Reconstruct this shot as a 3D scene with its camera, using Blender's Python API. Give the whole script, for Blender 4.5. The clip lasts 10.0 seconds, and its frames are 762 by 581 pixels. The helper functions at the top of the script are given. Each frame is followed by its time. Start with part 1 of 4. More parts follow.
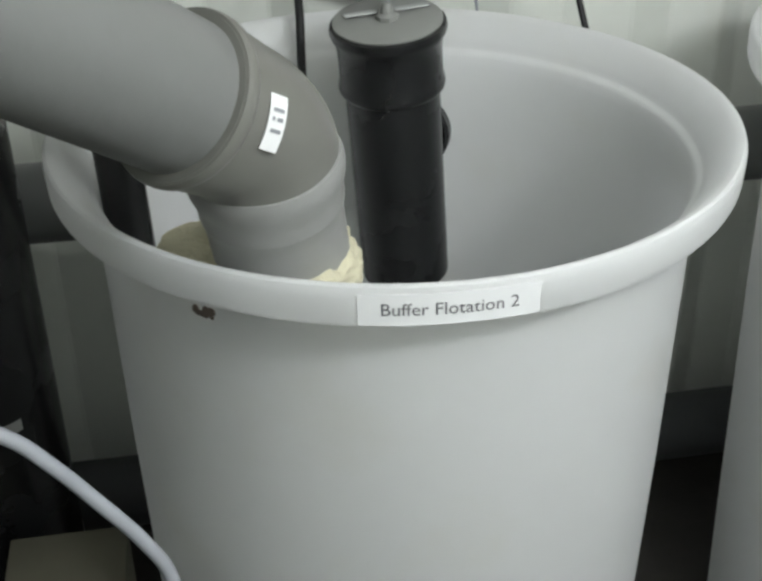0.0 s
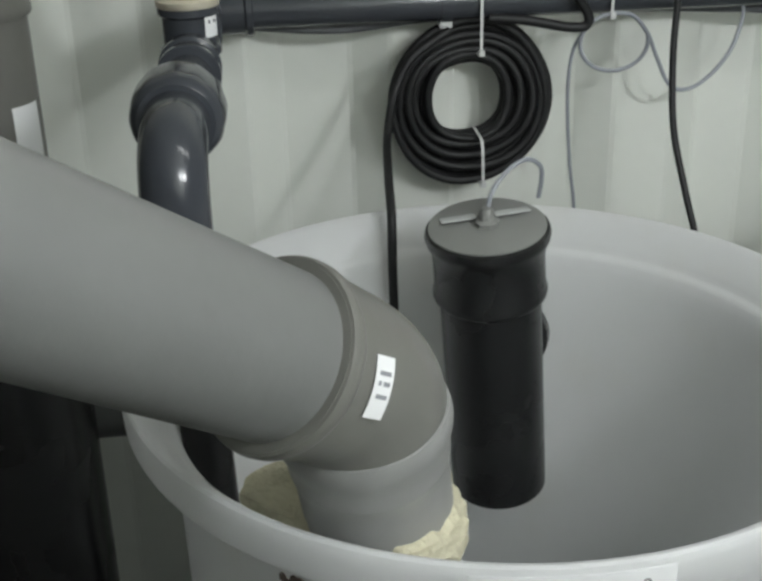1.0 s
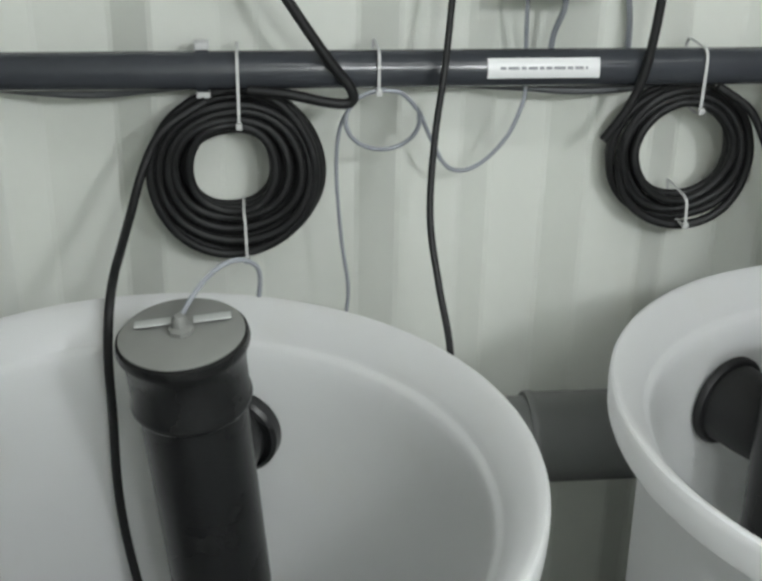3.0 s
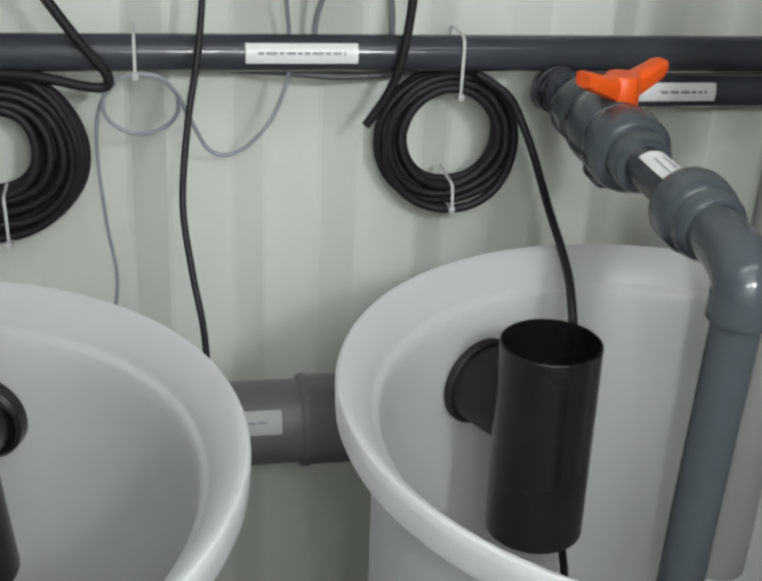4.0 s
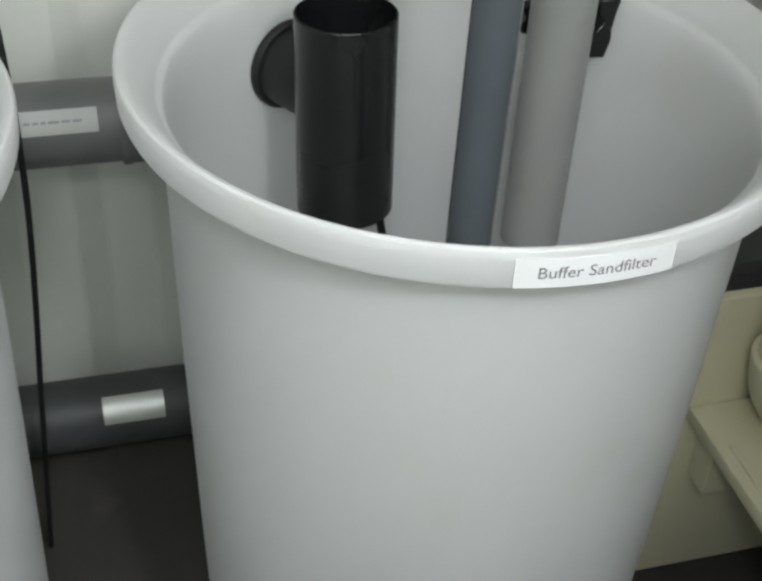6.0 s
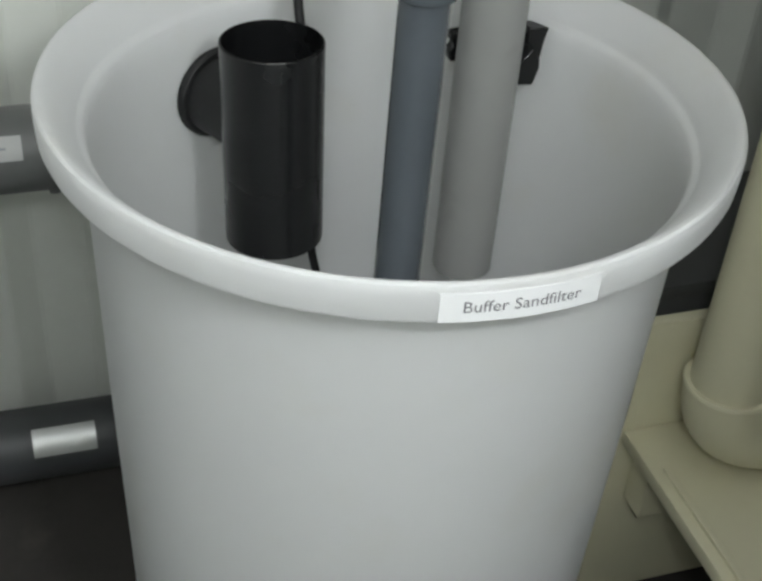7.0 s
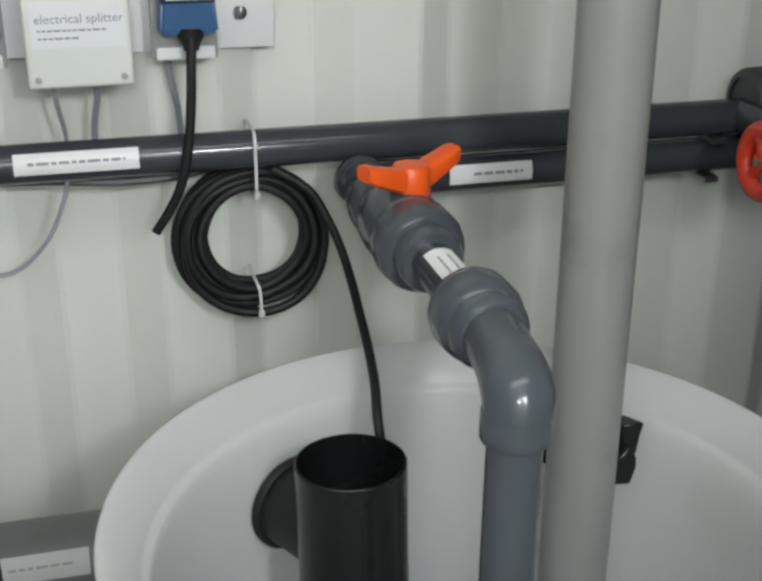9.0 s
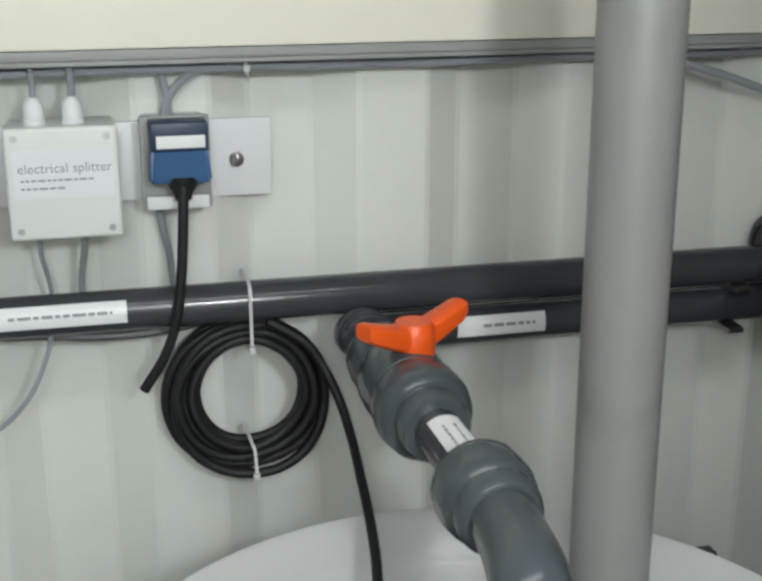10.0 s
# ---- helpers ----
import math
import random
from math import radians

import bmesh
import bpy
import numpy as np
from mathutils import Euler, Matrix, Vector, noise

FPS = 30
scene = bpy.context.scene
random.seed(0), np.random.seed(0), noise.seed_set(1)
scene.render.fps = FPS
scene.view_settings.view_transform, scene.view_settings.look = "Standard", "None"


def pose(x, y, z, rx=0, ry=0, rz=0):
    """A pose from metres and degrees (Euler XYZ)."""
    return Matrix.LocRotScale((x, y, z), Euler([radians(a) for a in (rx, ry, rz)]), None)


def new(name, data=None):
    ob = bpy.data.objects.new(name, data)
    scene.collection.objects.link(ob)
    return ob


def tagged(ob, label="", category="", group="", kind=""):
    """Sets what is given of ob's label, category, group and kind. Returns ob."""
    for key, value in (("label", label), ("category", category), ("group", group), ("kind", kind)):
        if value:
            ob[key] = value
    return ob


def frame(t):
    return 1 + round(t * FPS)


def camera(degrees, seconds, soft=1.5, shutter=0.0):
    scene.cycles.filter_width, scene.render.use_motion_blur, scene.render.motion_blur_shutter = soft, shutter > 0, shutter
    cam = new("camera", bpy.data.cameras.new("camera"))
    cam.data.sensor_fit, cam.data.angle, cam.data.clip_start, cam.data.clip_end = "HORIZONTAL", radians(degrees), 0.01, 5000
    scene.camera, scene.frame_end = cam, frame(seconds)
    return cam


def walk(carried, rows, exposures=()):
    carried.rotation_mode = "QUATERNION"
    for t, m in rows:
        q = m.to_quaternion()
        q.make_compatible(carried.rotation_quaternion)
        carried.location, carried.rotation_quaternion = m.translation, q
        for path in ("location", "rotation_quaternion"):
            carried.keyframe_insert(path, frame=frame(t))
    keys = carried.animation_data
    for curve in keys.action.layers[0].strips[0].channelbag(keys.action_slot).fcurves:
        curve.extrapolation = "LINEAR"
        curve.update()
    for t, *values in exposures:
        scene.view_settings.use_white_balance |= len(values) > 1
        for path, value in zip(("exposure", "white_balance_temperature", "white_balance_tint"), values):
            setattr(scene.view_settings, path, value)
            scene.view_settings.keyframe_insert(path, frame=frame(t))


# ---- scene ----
cam = camera(36.0, 10.0, soft=3.0)
# seconds, eye x, y, z, then the turns about x, y, z in degrees
PATH = [
    (0.0, -0.2334, 0.4526, 1.5840, 59.04, 0.85, -9.72),
    (0.5, -0.2486, 0.5523, 1.6059, 62.23, 1.91, -8.64),
    (1.0, -0.2471, 0.5958, 1.6290, 65.22, 1.43, -6.54),
    (1.5, -0.2121, 0.6300, 1.6470, 68.12, 2.34, -3.55),
    (2.0, -0.1363, 0.6575, 1.6739, 67.71, 1.67, -2.16),
    (2.5, -0.0381, 0.6789, 1.7063, 66.86, -0.05, -3.89),
    (3.0, 0.0777, 0.6963, 1.7170, 64.33, -1.02, -6.23),
    (3.2, 0.1149, 0.6864, 1.7258, 64.75, -1.34, -7.30),
    (4.3, 0.3125, 0.6575, 1.7308, 62.52, -3.20, -11.51),
    (4.5, 0.3405, 0.6559, 1.7326, 61.54, -3.29, -12.02),
    (5.0, 0.3775, 0.6245, 1.7015, 58.25, -2.91, -12.58),
    (5.5, 0.3879, 0.5940, 1.6716, 53.01, -2.56, -13.60),
    (6.8, 0.4205, 0.5818, 1.6544, 51.67, -3.80, -16.95),
    (7.0, 0.4228, 0.5991, 1.6625, 52.83, -3.79, -17.45),
    (7.5, 0.4358, 0.6206, 1.6852, 56.62, -3.07, -18.21),
    (8.0, 0.4539, 0.6598, 1.6929, 61.03, -2.65, -17.78),
    (8.5, 0.4585, 0.7086, 1.7198, 63.54, -0.82, -16.90),
    (9.0, 0.4578, 0.7469, 1.7394, 66.79, -0.23, -15.10),
    (9.5, 0.4570, 0.7845, 1.7437, 70.44, 0.46, -14.01),
    (10.0, 0.4995, 0.8406, 1.7417, 72.94, 0.10, -14.37),
]
walk(cam, [(t, pose(x, y, z, rx, ry, rz)) for t, x, y, z, rx, ry, rz in PATH], exposures=[(0.0, 0.17), (1.0, -0.08), (2.0, 0.0), (3.0, 0.05), (4.5, 0.0), (5.5, 0.14), (7.0, 0.03), (8.0, -0.14), (8.7, -0.04), (10.0, -0.03)])

# ---- light ----
world = bpy.data.worlds.new("world")
scene.world = world
world.use_nodes = True
world.node_tree.nodes["Background"].inputs[0].default_value = (0.9, 0.95, 1.0, 1)
world.node_tree.nodes["Background"].inputs[1].default_value = 0.05


def lamp_light(x, y, z, watts):
    """The light of one of the two bulbs of the unseen lamp over the gangway, placed from shadows and glints."""
    data = bpy.data.lights.new("lamp_light", "POINT")
    data.energy, data.shadow_soft_size, data.color = watts, 0.08, (0.97, 1.0, 1.025)
    new("lamp_light", data).matrix_world = pose(x, y, z)


LAMP_Y, LAMP_Z, LAMP_XS = 0.40, 2.00, (0.36, 0.80)
lamp_light(LAMP_XS[0], LAMP_Y, LAMP_Z, 17.0)
lamp_light(LAMP_XS[1], LAMP_Y, LAMP_Z, 32.0)
# a fluorescent tube under the ceiling, over the tanks; unseen, guessed from the pipe's highlight
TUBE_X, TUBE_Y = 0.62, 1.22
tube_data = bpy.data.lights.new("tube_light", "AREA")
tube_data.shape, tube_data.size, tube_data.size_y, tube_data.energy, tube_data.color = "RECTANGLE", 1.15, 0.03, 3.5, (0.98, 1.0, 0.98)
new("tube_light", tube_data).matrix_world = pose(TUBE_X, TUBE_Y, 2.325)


# ---- materials ----
def material(name, color, rough=0.5, metal=0.0, vary=0.06, scale=6.0, fine=90.0, bump=0.02, speck=0.0, coat=0.0, stain=None, stain_at=0.62, rough_vary=0.1):
    m = bpy.data.materials.new(name)
    m.use_nodes = True
    nt = m.node_tree
    b = nt.nodes["Principled BSDF"]
    b.inputs["Metallic"].default_value = metal
    b.inputs["Coat Weight"].default_value = coat
    tc = nt.nodes.new("ShaderNodeTexCoord")
    big, small = nt.nodes.new("ShaderNodeTexNoise"), nt.nodes.new("ShaderNodeTexNoise")
    big.inputs["Scale"].default_value, small.inputs["Scale"].default_value = scale, fine
    big.inputs["Detail"].default_value, small.inputs["Detail"].default_value = 4, 3
    info = nt.nodes.new("ShaderNodeObjectInfo")
    ramp = nt.nodes.new("ShaderNodeMix")
    ramp.data_type = "RGBA"
    ramp.inputs[6].default_value = (*[c * (1 - vary) for c in color], 1)
    ramp.inputs[7].default_value = (*[min(1, c * (1 + vary)) for c in color], 1)
    mixn = nt.nodes.new("ShaderNodeMath")
    mixn.operation = "MULTIPLY_ADD"
    mixn.inputs[1].default_value = 0.3
    nt.links.new(tc.outputs["Object"], big.inputs["Vector"])
    nt.links.new(tc.outputs["Object"], small.inputs["Vector"])
    nt.links.new(small.outputs["Fac"], mixn.inputs[0])
    sub = nt.nodes.new("ShaderNodeMath")
    sub.operation = "MULTIPLY_ADD"
    sub.inputs[1].default_value, sub.inputs[2].default_value = 1.4, -0.35
    nt.links.new(big.outputs["Fac"], sub.inputs[0])
    nt.links.new(sub.outputs[0], mixn.inputs[2])
    nt.links.new(mixn.outputs[0], ramp.inputs[0])
    out = ramp.outputs[2]
    if stain:
        st = nt.nodes.new("ShaderNodeTexNoise")
        st.inputs["Scale"].default_value, st.inputs["Detail"].default_value = scale * 1.7, 6
        nt.links.new(tc.outputs["Object"], st.inputs["Vector"])
        cr = nt.nodes.new("ShaderNodeValToRGB")
        cr.color_ramp.elements[0].position, cr.color_ramp.elements[1].position = stain_at, stain_at + 0.16
        cr.color_ramp.elements[0].color, cr.color_ramp.elements[1].color = (0, 0, 0, 1), (0.6, 0.6, 0.6, 1)
        nt.links.new(st.outputs["Fac"], cr.inputs[0])
        mx = nt.nodes.new("ShaderNodeMix")
        mx.data_type = "RGBA"
        mx.inputs[7].default_value = (*stain, 1)
        nt.links.new(cr.outputs[0], mx.inputs[0])
        nt.links.new(out, mx.inputs[6])
        out = mx.outputs[2]
    nt.links.new(out, b.inputs["Base Color"])
    rr = nt.nodes.new("ShaderNodeMath")
    rr.operation = "MULTIPLY_ADD"
    rr.inputs[1].default_value, rr.inputs[2].default_value = rough_vary, rough - rough_vary / 2
    nt.links.new(big.outputs["Fac"], rr.inputs[0])
    nt.links.new(rr.outputs[0], b.inputs["Roughness"])
    bp = nt.nodes.new("ShaderNodeBump")
    bp.inputs["Strength"].default_value, bp.inputs["Distance"].default_value = bump, 0.01
    nt.links.new(small.outputs["Fac"], bp.inputs["Height"])
    nt.links.new(bp.outputs[0], b.inputs["Normal"])
    return m


WALL = material("painted_steel", (0.79, 0.815, 0.755), 0.5, vary=0.05, scale=2.5, fine=60, bump=0.03, stain=(0.70, 0.70, 0.60), stain_at=0.64)
FLOOR = material("dark_floor", (0.06, 0.055, 0.05), 0.7, vary=0.3, scale=4, fine=50, bump=0.1, stain=(0.11, 0.10, 0.085))
CEILING = material("white_ceiling", (0.75, 0.76, 0.73), 0.6, scale=2)
TANK = material("white_polyethylene", (0.88, 0.89, 0.89), 0.34, vary=0.02, scale=3.5, fine=40, bump=0.015, stain=(0.80, 0.79, 0.73), stain_at=0.56)
PVC = material("dark_grey_pvc", (0.052, 0.057, 0.066), 0.18, vary=0.15, scale=12, bump=0.02)
PVC_DULL = material("dull_dark_grey_pvc", (0.06, 0.063, 0.066), 0.5, vary=0.15, scale=9, bump=0.03)
PVC_MID = material("blue_grey_pvc", (0.068, 0.080, 0.091), 0.20, vary=0.1, scale=12, bump=0.02)
PVC_LIGHT = material("light_grey_pvc", (0.265, 0.268, 0.258), 0.4, vary=0.06, scale=7, bump=0.02, stain=(0.185, 0.18, 0.165))
PVC_INLET = material("weathered_grey_pvc", (0.178, 0.182, 0.176), 0.42, vary=0.06, scale=7, bump=0.02, stain=(0.15, 0.147, 0.135))
PVC_BROWN = material("brownish_grey_pvc", (0.165, 0.164, 0.148), 0.34, vary=0.06, scale=9, bump=0.02)
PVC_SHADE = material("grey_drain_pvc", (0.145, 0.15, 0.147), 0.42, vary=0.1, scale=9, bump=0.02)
BLACK = material("black_polyethylene", (0.0085, 0.009, 0.0095), 0.27, vary=0.2, scale=10, bump=0.02)
RUBBER = material("black_cable_sheath", (0.008, 0.0085, 0.009), 0.56, vary=0.25, scale=30, bump=0.05)
CABLE_GREY = material("grey_cable_sheath", (0.30, 0.32, 0.35), 0.45, vary=0.1, scale=30)
CARD = material("dull_beige_card", (0.13, 0.122, 0.088), 0.75, vary=0.15, scale=8)
CABLE_DARK = material("dark_grey_cable_sheath", (0.09, 0.095, 0.1), 0.45, vary=0.2, scale=30)
CABLE_PALE = material("pale_hose", (0.36, 0.38, 0.41), 0.4, vary=0.06, scale=20)
CAP_GREY = material("grey_lid_plastic", (0.225, 0.23, 0.218), 0.4, vary=0.08, scale=20)
CREAM = material("cream_paint", (0.90, 0.875, 0.76), 0.45, vary=0.03, scale=4, bump=0.03)
CREAM_PLASTIC = material("cream_plastic", (0.68, 0.65, 0.47), 0.42, vary=0.05, scale=6, bump=0.02)
ORANGE = material("orange_plastic", (0.88, 0.11, 0.012), 0.38, vary=0.08, scale=20)
RED = material("red_painted_iron", (0.62, 0.045, 0.02), 0.4, vary=0.15, scale=30)
BRASS = material("brass", (0.66, 0.61, 0.49), 0.38, metal=0.35, vary=0.2, scale=40)
BRASS_OLD = material("tarnished_brass", (0.36, 0.27, 0.13), 0.42, metal=0.8, vary=0.2, scale=40)
STEEL = material("steel", (0.55, 0.55, 0.54), 0.3, metal=1.0, vary=0.1, scale=40)
PAPER = material("white_label_film", (0.84, 0.85, 0.85), 0.35, vary=0.02, scale=20)
# white label film darkened to hold the shade behind the tanks
PAPER_SHADED = material("shaded_label_film", (0.50, 0.51, 0.50), 0.45, vary=0.05, scale=20)
FOIL = material("silver_label_film", (0.44, 0.45, 0.44), 0.38, metal=0.6, vary=0.03, scale=20)
INK = material("black_ink", (0.13, 0.13, 0.14), 0.5, vary=0.1, scale=60)
INK_GREY = material("grey_ink", (0.28, 0.29, 0.31), 0.5, vary=0.1, scale=60)
TIE = material("white_nylon", (0.62, 0.63, 0.62), 0.4, vary=0.04, scale=40)
BOX = material("light_grey_enclosure", (0.76, 0.78, 0.74), 0.4, vary=0.03, scale=12)
BOARD = material("white_board", (0.80, 0.81, 0.82), 0.4, vary=0.02, scale=8)
BLUE = material("blue_plug_plastic", (0.012, 0.085, 0.22), 0.4, vary=0.12, scale=25)
BLUE_DARK = material("dark_blue_plastic", (0.012, 0.03, 0.07), 0.4, vary=0.12, scale=25)
FOAM = material("yellowed_foam", (0.58, 0.55, 0.40), 0.8, vary=0.16, scale=25, fine=160, bump=0.5, stain=(0.30, 0.26, 0.14), stain_at=0.66)
BROWN_SPOT = material("brown_dirt", (0.06, 0.045, 0.035), 0.7, vary=0.3, scale=60)
TAPE = material("pale_tape", (0.58, 0.60, 0.59), 0.25, vary=0.06, scale=30)
DARK = material("dark_grey_panel", (0.07, 0.072, 0.07), 0.55, vary=0.15, scale=4)
GREEN_GREY = material("grey_tray_steel", (0.33, 0.34, 0.33), 0.45, vary=0.08, scale=12)


# the tank plastic lets a part of the light through
tn = TANK.node_tree
trl, mixer = tn.nodes.new("ShaderNodeBsdfTranslucent"), tn.nodes.new("ShaderNodeMixShader")
trl.inputs["Color"].default_value = (0.97, 0.975, 0.975, 1)
mixer.inputs[0].default_value = 0.50
tn.links.new(tn.nodes["Principled BSDF"].outputs[0], mixer.inputs[1])
tn.links.new(trl.outputs[0], mixer.inputs[2])
tn.links.new(mixer.outputs[0], tn.nodes["Material Output"].inputs["Surface"])


# ---- building helpers ----
def smooth(bm, angle=38):
    for fc in bm.faces:
        fc.smooth = True
    lim = radians(angle)
    for e in bm.edges:
        if len(e.link_faces) == 2 and e.calc_face_angle(0) > lim:
            e.smooth = False


def part(name, bm, mat, parent=None, label="", flat=False):
    """One mesh object, in world places, under a thing or part."""
    bmesh.ops.recalc_face_normals(bm, faces=bm.faces)
    if not flat:
        smooth(bm)
    me = bpy.data.meshes.new(name)
    bm.to_mesh(me)
    bm.free()
    me.materials.append(mat)
    ob = new(name, me)
    if parent is not None:
        ob.parent = parent
        ob.matrix_parent_inverse = parent.matrix_world.inverted()
    return tagged(ob, label) if label else ob


def thing(name, at, label, category, group="", kind=""):
    ob = new(name)
    ob.empty_display_size = 0.05
    ob.matrix_world = Matrix.Translation(at)
    return tagged(ob, label, category, group, kind)


def curve_points(pts, per=8):
    """A smooth line through the points."""
    P = [Vector(p) for p in pts]
    if len(P) < 3:
        return P
    out = []
    for i in range(len(P) - 1):
        a, b = P[max(i - 1, 0)], P[i]
        c, d = P[i + 1], P[min(i + 2, len(P) - 1)]
        for k in range(per):
            t = k / per
            out.append(0.5 * ((2 * b) + (c - a) * t + (2 * a - 5 * b + 4 * c - d) * t * t + (3 * b - a - 3 * c + d) * t ** 3))
    return out + [P[-1]]


def sweep(bm, line, radii, seg=16, closed=False, cap=True, hole=0.0):
    """A tube along a line of points; radii one number or one a point."""
    n = len(line)
    if not hasattr(radii, "__len__"):
        radii = [radii] * n
    up = None
    rings = []
    for i, p in enumerate(line):
        if closed:
            d = line[(i + 1) % n] - line[i - 1]
        else:
            d = line[min(i + 1, n - 1)] - line[max(i - 1, 0)]
        if d.length < 1e-9:
            d = Vector((0, 0, 1))
        d.normalize()
        if up is None:
            up = d.orthogonal().normalized()
        up = (up - d * up.dot(d)).normalized()
        side = d.cross(up)
        rings.append([bm.verts.new(p + (up * math.cos(2 * math.pi * k / seg) + side * math.sin(2 * math.pi * k / seg)) * radii[i]) for k in range(seg)])
    for i in range(n if closed else n - 1):
        a, b = rings[i], rings[(i + 1) % n]
        for k in range(seg):
            bm.faces.new((a[k], a[(k + 1) % seg], b[(k + 1) % seg], b[k]))
    if cap and not closed:
        bm.faces.new(rings[0])
        bm.faces.new(rings[-1])
    return bm


def tube(pts, r, seg=16, per=8, cap=True):
    return sweep(bmesh.new(), curve_points(pts, per), r, seg, cap=cap)


def lathe(profile, a, b, seg=48, bm=None, closed=False):
    """Turns (radius, distance from a) about the line from a towards b."""
    bm = bm or bmesh.new()
    a, d = Vector(a), (Vector(b) - Vector(a)).normalized()
    up = d.orthogonal().normalized()
    side = d.cross(up)
    rings = []
    for r, h in profile:
        if r < 1e-6:
            rings.append([bm.verts.new(a + d * h)])
        else:
            rings.append([bm.verts.new(a + d * h + (up * math.cos(2 * math.pi * k / seg) + side * math.sin(2 * math.pi * k / seg)) * r) for k in range(seg)])
    pairs = list(zip(rings, rings[1:])) + ([(rings[-1], rings[0])] if closed else [])
    for p, q in pairs:
        for k in range(seg):
            k2 = (k + 1) % seg
            if len(p) == 1 and len(q) == 1:
                continue
            if len(p) == 1:
                bm.faces.new((p[0], q[k], q[k2]))
            elif len(q) == 1:
                bm.faces.new((p[k], p[k2], q[0]))
            else:
                bm.faces.new((p[k], p[k2], q[k2], q[k]))
    return bm


def pipe_bm(a, b, r, wall=0.004, seg=40):
    """An open pipe with a wall."""
    L = (Vector(b) - Vector(a)).length
    e = min(0.0012, wall / 3)
    return lathe([(r - e, 0), (r, e), (r, L - e), (r - e, L), (r - wall, L), (r - wall, 0)], a, b, seg, closed=True)


def rod(a, b, r, bev=0.002, seg=32):
    L = (Vector(b) - Vector(a)).length
    return lathe([(0, 0), (r - bev, 0), (r, bev), (r, L - bev), (r - bev, L), (0, L)], a, b, seg)


def box_bm(lo, hi, bev=0.003, segs=2, m=None):
    bm = bmesh.new()
    bmesh.ops.create_cube(bm, size=1)
    lo, hi = Vector(lo), Vector(hi)
    for v in bm.verts:
        v.co = Vector([(lo[i] + hi[i]) / 2 + v.co[i] * (hi[i] - lo[i]) for i in range(3)])
    if bev:
        bmesh.ops.bevel(bm, geom=bm.edges[:], offset=bev, segments=segs, affect="EDGES", profile=0.6)
    if m is not None:
        bm.transform(m)
    return bm


def text_mesh(words, size):
    """The built-in font's letters as a mesh, centred, in the xy plane."""
    cu = bpy.data.curves.new("lettering", "FONT")
    cu.body, cu.size, cu.align_x, cu.align_y, cu.resolution_u = words, size, "CENTER", "CENTER", 3
    ob = new("lettering", cu)
    bpy.context.view_layer.update()
    me = bpy.data.meshes.new_from_object(ob.evaluated_get(bpy.context.evaluated_depsgraph_get()))
    bpy.data.objects.remove(ob)
    bm = bmesh.new()
    bm.from_mesh(me)
    bpy.data.meshes.remove(me)
    bmesh.ops.subdivide_edges(bm, edges=[e for e in bm.edges if e.calc_length() > 0.01], cuts=2)
    return bm


def bars_bm(rows):
    """Small flat bars in the xy plane: (x0, x1, y, half height)."""
    bm = bmesh.new()
    for x0, x1, y, hh in rows:
        n = max(1, int((x1 - x0) / 0.008))
        for i in range(n):
            p, q = x0 + (x1 - x0) * i / n, x0 + (x1 - x0) * (i + 1) / n
            bm.faces.new([bm.verts.new(c) for c in ((p, y - hh, 0), (q, y - hh, 0), (q, y + hh, 0), (p, y + hh, 0))])
    return bm


def word_bars(x0, x1, y, hh, seed):
    """Bars as long as words, for writing that cannot be read."""
    rng = random.Random(seed)
    out, x = [], x0
    while x < x1 - hh:
        w = min(hh * rng.uniform(3, 9), x1 - x)
        out.append((x, x + w, y, hh))
        x += w + hh * 1.6
    return out


def sheet_bm(w, h, thick=0.0006, nx=12, ny=1):
    """A thin film of w by h in the xy plane, with its back at z = 0."""
    bm = bmesh.new()
    g = [[[bm.verts.new((w * (i / nx - 0.5), h * (j / ny - 0.5), z)) for j in range(ny + 1)] for i in range(nx + 1)] for z in (0, thick)]
    for i in range(nx):
        for j in range(ny):
            bm.faces.new((g[1][i][j], g[1][i + 1][j], g[1][i + 1][j + 1], g[1][i][j + 1]))
            bm.faces.new((g[0][i][j], g[0][i][j + 1], g[0][i + 1][j + 1], g[0][i + 1][j]))
    for i in range(nx):
        for j in (0, ny):
            bm.faces.new((g[0][i][j], g[0][i + 1][j], g[1][i + 1][j], g[1][i][j]))
    for j in range(ny):
        for i in (0, nx):
            bm.faces.new((g[0][i][j], g[0][i][j + 1], g[1][i][j + 1], g[1][i][j]))
    return bm


def wrap(bm, axis_a, axis_b, r, mid, along=False):
    """Bends a film from the xy plane round a pipe; mid: the place of its middle near the pipe. along: its x runs along the pipe."""
    a, d = Vector(axis_a), (Vector(axis_b) - Vector(axis_a)).normalized()
    mid = Vector(mid)
    h0 = (mid - a).dot(d)
    out = (mid - a - d * h0).normalized()
    side = d.cross(out)
    for v in bm.verts:
        x, y, z = v.co
        ang, h = (y / r, x) if along else (x / r, y)
        rr = r + 0.0008 + z
        v.co = a + d * (h0 + h) + (out * math.cos(ang) + side * math.sin(ang)) * rr
    return bm


